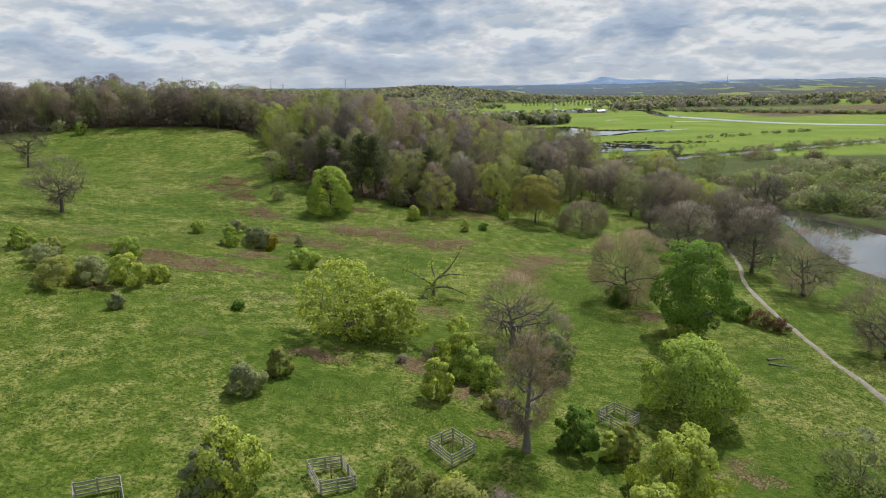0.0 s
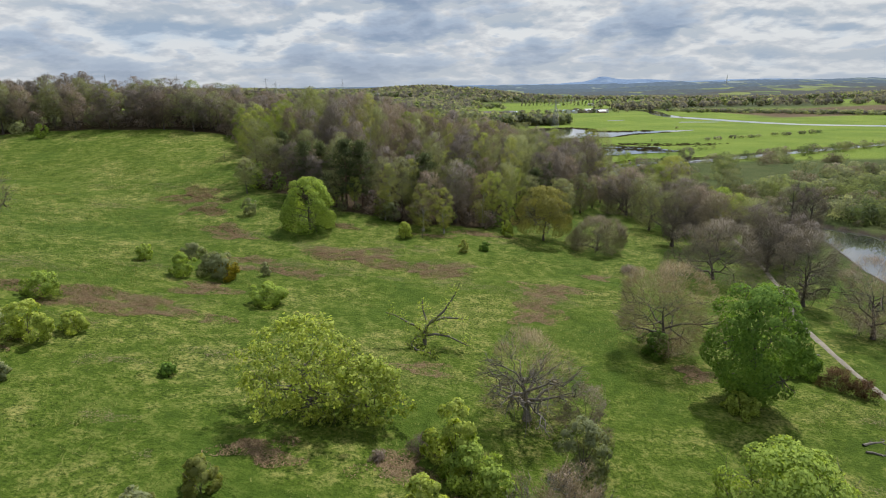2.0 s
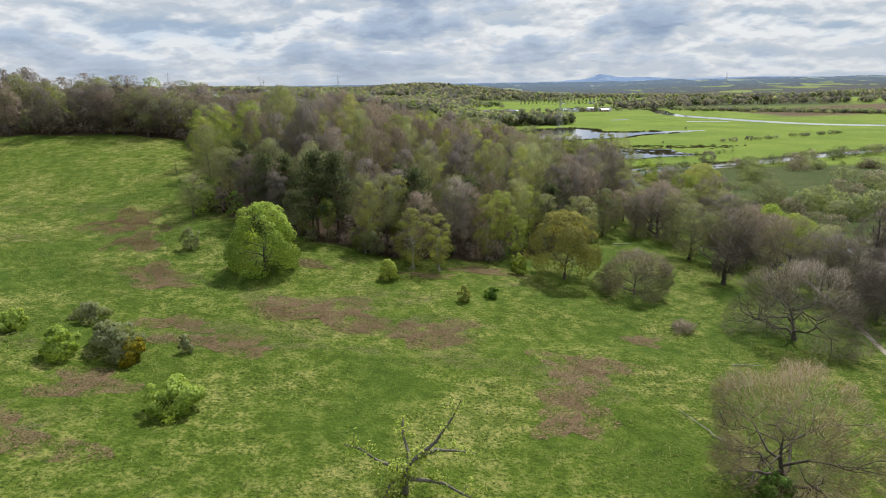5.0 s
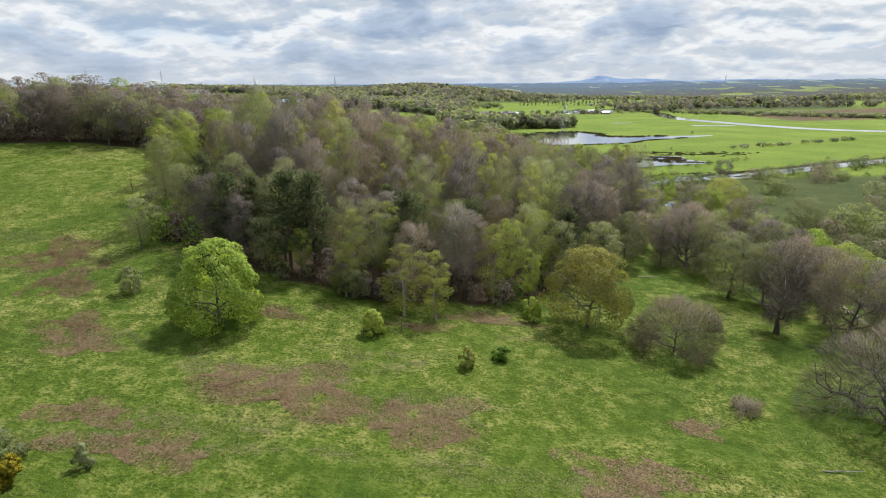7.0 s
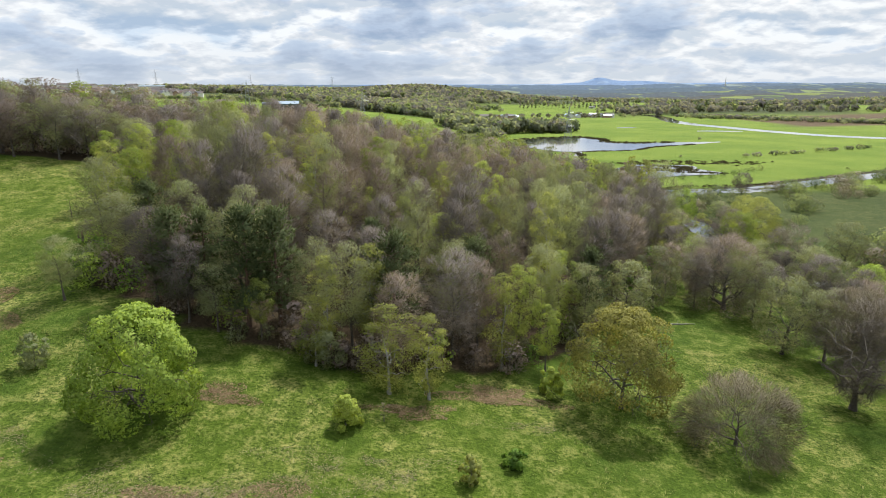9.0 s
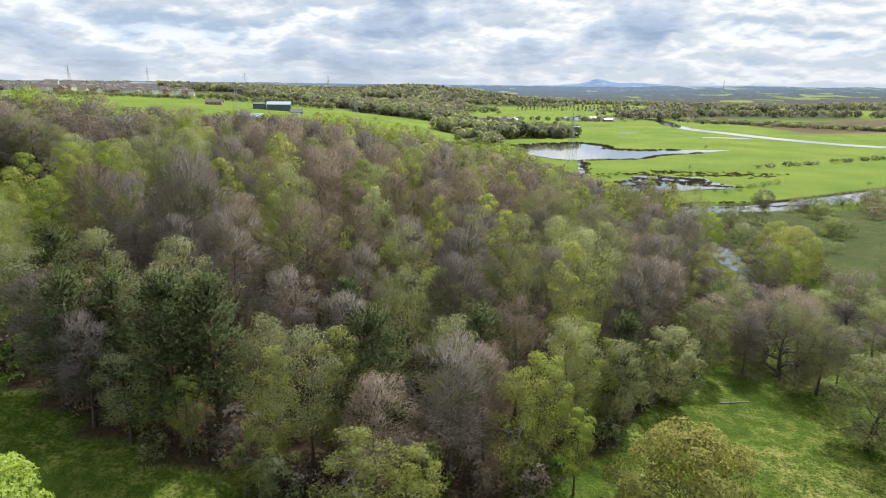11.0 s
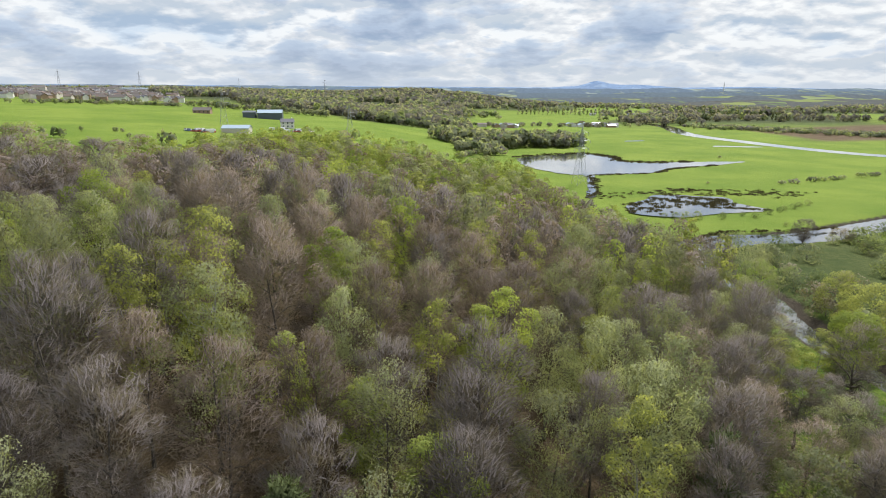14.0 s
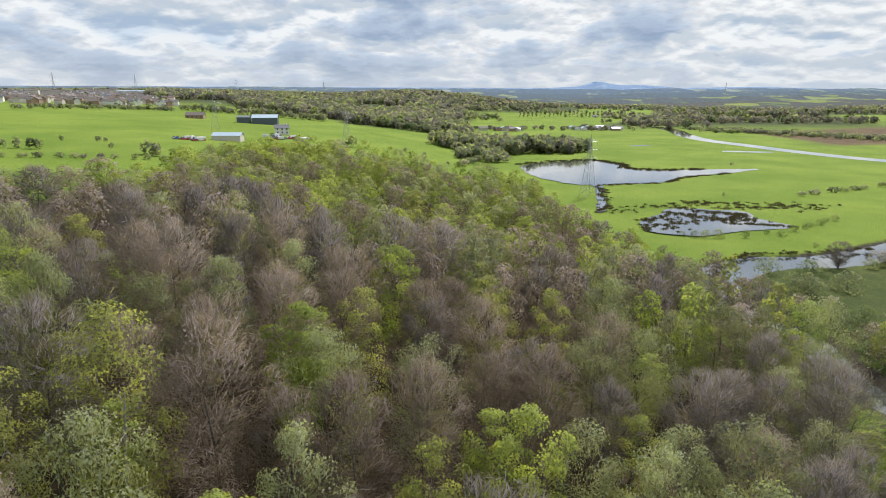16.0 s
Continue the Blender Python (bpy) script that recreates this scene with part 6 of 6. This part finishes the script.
def house(name, lx, ly, h, rise, wall, roof, label, category, group, windows=0, chimney=True):
    top = new(name)
    bm = bmesh.new()
    gable(bm, lx, ly, h, rise)
    part("wall", bm, wall, top)
    bm = bmesh.new()
    roof_slabs(bm, lx, ly, h, rise)
    r = part("roof", bm, roof, top)
    if chimney:
        bm = bmesh.new()
        add_box(bm, lx * 0.36, 0, h + rise - 0.5, 0.9, 0.7, 1.6)
        part("chimney", bm, wall, r)
    for k in range(windows):
        for storey in range(2 if h > 4.5 else 1):
            bm = bmesh.new()
            add_box(bm, -lx / 2 + lx * (k + 0.5) / windows, -ly / 2 - 0.02, 0.9 + storey * 2.6, 1.2, 0.12, 1.3)
            part("window", bm, PANE, top)
    return tagged(top, label, category, group)


def set_down(ob, x, y, turn):
    ob.matrix_basis = Matrix.Translation((x, y, float(height(x, y)))) @ Matrix.Rotation(turn, 4, "Z")
    return ob


set_down(house("barn", 24, 16, 6, 2.8, DARK_STEEL, PALE_STEEL, "large dark steel barn with a pale roof", "barn", "farm buildings", chimney=False), -164, 790, 0.15)
set_down(house("barn", 12, 14, 5, 1.4, DARK_STEEL, DARK_STEEL, "dark lean-to barn beside the larger barn", "barn", "farm buildings", chimney=False), -184, 787, 0.15)
set_down(house("farm_shed", 19, 11, 3.4, 2.0, WALLS[2], PALE_STEEL, "long shed with a pale blue sheet roof", "shed", "farm buildings", chimney=False), -140, 603, 0.05)
set_down(house("farmhouse", 11, 8, 5, 2.6, WALLS[0], ROOFS[0], "white farmhouse with a dark slate roof", "house", "farm buildings", 3), -124, 690, 0.3)
set_down(house("bungalow", 17, 9, 3, 2.8, WALLS[1], ROOFS[1], "brown bungalow alone in the pasture", "house", "farm buildings", 4), -236, 800, 0.1)
bm = bmesh.new()
for i in range(3):
    add_box(bm, -122 + i * 9, 655 + i * 8, float(height(-122 + i * 9, 655 + i * 8)) - 0.6, 13, 16, 0.72, 0.2)
_yard = new("yard")
part("slab", bm, CONCRETE, _yard)
tagged(_yard, "pale concrete farm yard among the sheds", "yard", kind="structure")

PAINTS = [plain_material("white_car_paint", (0.75, 0.75, 0.76), 0.3, 0.05), plain_material("grey_car_paint", (0.25, 0.27, 0.30), 0.3, 0.05), plain_material("blue_car_paint", (0.08, 0.13, 0.28), 0.3, 0.05), plain_material("red_car_paint", (0.38, 0.06, 0.05), 0.3, 0.05)]
TYRE = plain_material("tyre_rubber", (0.03, 0.03, 0.03), 0.9)


def car(paint, word, van=False):
    top = new("van" if van else "car")
    h = 1.9 if van else 0.75
    bm = bmesh.new()
    add_box(bm, 0, 0, 0.32, 4.3, 1.75, h)
    bmesh.ops.bevel(bm, geom=bm.edges[:], offset=0.16, segments=2)
    part("body", bm, paint, top)
    bm = bmesh.new()
    add_box(bm, 1.3 if van else -0.2, 0, 1.2 if van else 1.0, 1.5 if van else 2.3, 1.78 if van else 1.55, 0.55)
    for v in bm.verts:
        if v.co.z > 1.4:
            v.co.x = (v.co.x + 0.2) * 0.72 - 0.2 if not van else v.co.x
            v.co.y *= 0.86
    part("cabin", bm, PANE, top)
    for sx in (-1.35, 1.35):
        for sy in (-0.85, 0.85):
            part("wheel", rod_bm([(sx, sy - 0.1, 0.32), (sx, sy + 0.1, 0.32)], [0.32, 0.32], 12), TYRE, top)
    return tagged(top, "parked %s in the farm yard" % word, "van" if van else "car", "vehicles parked in the farm yard")


_cars = [car(PAINTS[0], "white van", True), car(PAINTS[1], "grey car"), car(PAINTS[2], "blue car"), car(PAINTS[3], "red car"), car(PAINTS[0], "white car")]
_rng = np.random.default_rng(23)
for i in range(34):
    if i < 16:
        x, y = -172 + 24 * _rng.uniform(), 580 + 14 * _rng.uniform()
    else:
        x, y = -128 + 22 * _rng.uniform(), 640 + 30 * _rng.uniform()
    m = Matrix.Translation((x, y, float(height(x, y)) + (0.14 if i >= 16 else 0))) @ Matrix.Rotation(_rng.uniform(0, 6.28), 4, "Z")
    if i < 5:
        _cars[i].matrix_basis = m
    else:
        copy_thing(_cars[int(_rng.integers(5))], m)

_types = [house("house", 9, 8, 5, 2.6, WALLS[i], ROOFS[i], lab, "house", "houses of the town") for i, lab in enumerate(("white rendered house with a slate roof", "brown brick house with a tiled roof", "grey rendered house with a red tiled roof"))]
_types.append(house("terrace", 26, 8.5, 5.4, 2.6, WALLS[0], ROOFS[1], "long pale terrace of houses with a brown roof", "house", "houses of the town"))
_types.append(house("flats", 20, 11, 11, 2.4, WALLS[2], ROOFS[1], "block of pale flats in the town", "house", "houses of the town", chimney=False))
_first = set()
for i in range(430):
    y = 925 + 1150 * _rng.uniform() ** 1.5
    b = -0.74 + 0.33 * _rng.uniform()
    x = b * (y - 171)
    if y < 905 + 330 * (b + 0.66):
        continue
    k = int(_rng.choice(5, p=(0.30, 0.28, 0.24, 0.14, 0.04)))
    m = Matrix.Translation((x, y, float(height(x, y)))) @ Matrix.Rotation(_rng.choice([0.1, 0.25, 1.6, -0.4]) + _rng.normal() * 0.05, 4, "Z")
    if k not in _first:
        _first.add(k)
        _types[k].matrix_basis = m
    else:
        copy_thing(_types[k], m)
for x, y, lx, ly, h in ((-620, 1500, 70, 30, 9), (-540, 1650, 45, 25, 10), (-440, 1900, 60, 30, 9), (-380, 1750, 30, 20, 8)):
    set_down(house("factory", lx, ly, h, 1.5, WALLS[0], PALE_STEEL, "large white factory shed beyond the houses", "factory", "factories behind the town", chimney=False), x, y, 0.1)
_rng = np.random.default_rng(31)
for cx, cy, n, wx, wy in ((232, 1070, 11, 34, 16), (395, 1490, 7, 60, 12), (80, 1044, 9, 40, 12)):
    for _ in range(n):
        x, y, k = cx + wx * _rng.uniform(-1, 1), cy + wy * _rng.uniform(-1, 1), int(_rng.integers(3))
        set_down(house("farm_shed", _rng.uniform(8, 17), _rng.uniform(6, 9), _rng.uniform(2.6, 4), 2.0, WALLS[k], (ROOFS[0], ROOFS[1], PALE_STEEL)[int(_rng.integers(3))], "low farm shed on the flood plain", "shed", "sheds on the flood plain", chimney=False), x, y, _rng.choice([0.12, 1.7]) + _rng.normal() * 0.1)

# ---- mast and far hills ----
mast = new("radio_mast")
part("tower", rod_bm([(0, 0, -1), (0, 0, 28), (0, 0, 54)], [3.0, 2.4, 1.8], 8), WALLS[0], mast)
part("aerial", rod_bm([(0, 0, 53.5), (0, 0, 60)], [0.8, 0.4], 6), WALLS[0], mast)
mast.matrix_basis = Matrix.Translation((1700, 3850, 40))
tagged(mast, "slender white mast on the far hills", "mast")


def far_hill(name, y, profile, field, wood, haze_glow, share=0.5, label="blue hills at the edge of sight"):
    """A range of hills at the edge of sight; fields and woods lie on it, with the haze before it painted into their
    colours.
    """
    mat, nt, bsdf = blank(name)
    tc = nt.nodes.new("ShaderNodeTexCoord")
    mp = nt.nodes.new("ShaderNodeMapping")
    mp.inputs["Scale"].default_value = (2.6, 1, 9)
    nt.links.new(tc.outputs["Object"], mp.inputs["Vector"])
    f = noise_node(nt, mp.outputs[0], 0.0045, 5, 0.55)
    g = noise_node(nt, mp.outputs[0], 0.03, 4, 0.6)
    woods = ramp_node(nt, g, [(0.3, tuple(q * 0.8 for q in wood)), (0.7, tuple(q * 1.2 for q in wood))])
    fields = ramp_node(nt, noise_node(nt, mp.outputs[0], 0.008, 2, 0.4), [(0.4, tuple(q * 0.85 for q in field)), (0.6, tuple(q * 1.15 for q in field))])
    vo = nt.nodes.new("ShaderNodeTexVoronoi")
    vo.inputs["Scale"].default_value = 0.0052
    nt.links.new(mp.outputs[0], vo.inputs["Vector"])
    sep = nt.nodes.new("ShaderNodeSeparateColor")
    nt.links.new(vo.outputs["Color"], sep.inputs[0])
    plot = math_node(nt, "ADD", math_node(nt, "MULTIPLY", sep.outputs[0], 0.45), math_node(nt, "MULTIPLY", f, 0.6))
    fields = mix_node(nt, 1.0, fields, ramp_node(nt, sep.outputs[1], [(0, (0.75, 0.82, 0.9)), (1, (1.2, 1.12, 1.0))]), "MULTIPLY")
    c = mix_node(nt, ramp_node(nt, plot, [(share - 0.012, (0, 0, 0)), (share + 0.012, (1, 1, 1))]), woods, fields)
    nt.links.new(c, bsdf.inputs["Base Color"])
    # painted haze: the slopes also give off a little of their own colour
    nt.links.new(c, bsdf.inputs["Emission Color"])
    bsdf.inputs["Emission Strength"].default_value = haze_glow
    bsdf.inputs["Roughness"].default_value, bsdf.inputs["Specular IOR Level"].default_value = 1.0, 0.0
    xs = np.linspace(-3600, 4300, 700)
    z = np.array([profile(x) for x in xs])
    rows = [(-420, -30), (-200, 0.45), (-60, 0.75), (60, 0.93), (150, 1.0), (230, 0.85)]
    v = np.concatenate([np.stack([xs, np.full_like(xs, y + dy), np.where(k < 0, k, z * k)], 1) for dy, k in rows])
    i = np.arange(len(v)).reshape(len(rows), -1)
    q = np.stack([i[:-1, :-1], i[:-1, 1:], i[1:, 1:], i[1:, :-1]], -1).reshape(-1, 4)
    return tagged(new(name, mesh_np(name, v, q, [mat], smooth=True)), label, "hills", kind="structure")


def _peak(x, c, w):
    return math.exp(-((x - c) / w) ** 2)


def _rough(x, k, a):
    """A wooded skyline: small uneven tree tops."""
    return a * (noise.noise((x * 0.011, k, 0)) + 0.6 * noise.noise((x * 0.05, k, 4)))


# haze by distance: each farther range is painted bluer and glows more
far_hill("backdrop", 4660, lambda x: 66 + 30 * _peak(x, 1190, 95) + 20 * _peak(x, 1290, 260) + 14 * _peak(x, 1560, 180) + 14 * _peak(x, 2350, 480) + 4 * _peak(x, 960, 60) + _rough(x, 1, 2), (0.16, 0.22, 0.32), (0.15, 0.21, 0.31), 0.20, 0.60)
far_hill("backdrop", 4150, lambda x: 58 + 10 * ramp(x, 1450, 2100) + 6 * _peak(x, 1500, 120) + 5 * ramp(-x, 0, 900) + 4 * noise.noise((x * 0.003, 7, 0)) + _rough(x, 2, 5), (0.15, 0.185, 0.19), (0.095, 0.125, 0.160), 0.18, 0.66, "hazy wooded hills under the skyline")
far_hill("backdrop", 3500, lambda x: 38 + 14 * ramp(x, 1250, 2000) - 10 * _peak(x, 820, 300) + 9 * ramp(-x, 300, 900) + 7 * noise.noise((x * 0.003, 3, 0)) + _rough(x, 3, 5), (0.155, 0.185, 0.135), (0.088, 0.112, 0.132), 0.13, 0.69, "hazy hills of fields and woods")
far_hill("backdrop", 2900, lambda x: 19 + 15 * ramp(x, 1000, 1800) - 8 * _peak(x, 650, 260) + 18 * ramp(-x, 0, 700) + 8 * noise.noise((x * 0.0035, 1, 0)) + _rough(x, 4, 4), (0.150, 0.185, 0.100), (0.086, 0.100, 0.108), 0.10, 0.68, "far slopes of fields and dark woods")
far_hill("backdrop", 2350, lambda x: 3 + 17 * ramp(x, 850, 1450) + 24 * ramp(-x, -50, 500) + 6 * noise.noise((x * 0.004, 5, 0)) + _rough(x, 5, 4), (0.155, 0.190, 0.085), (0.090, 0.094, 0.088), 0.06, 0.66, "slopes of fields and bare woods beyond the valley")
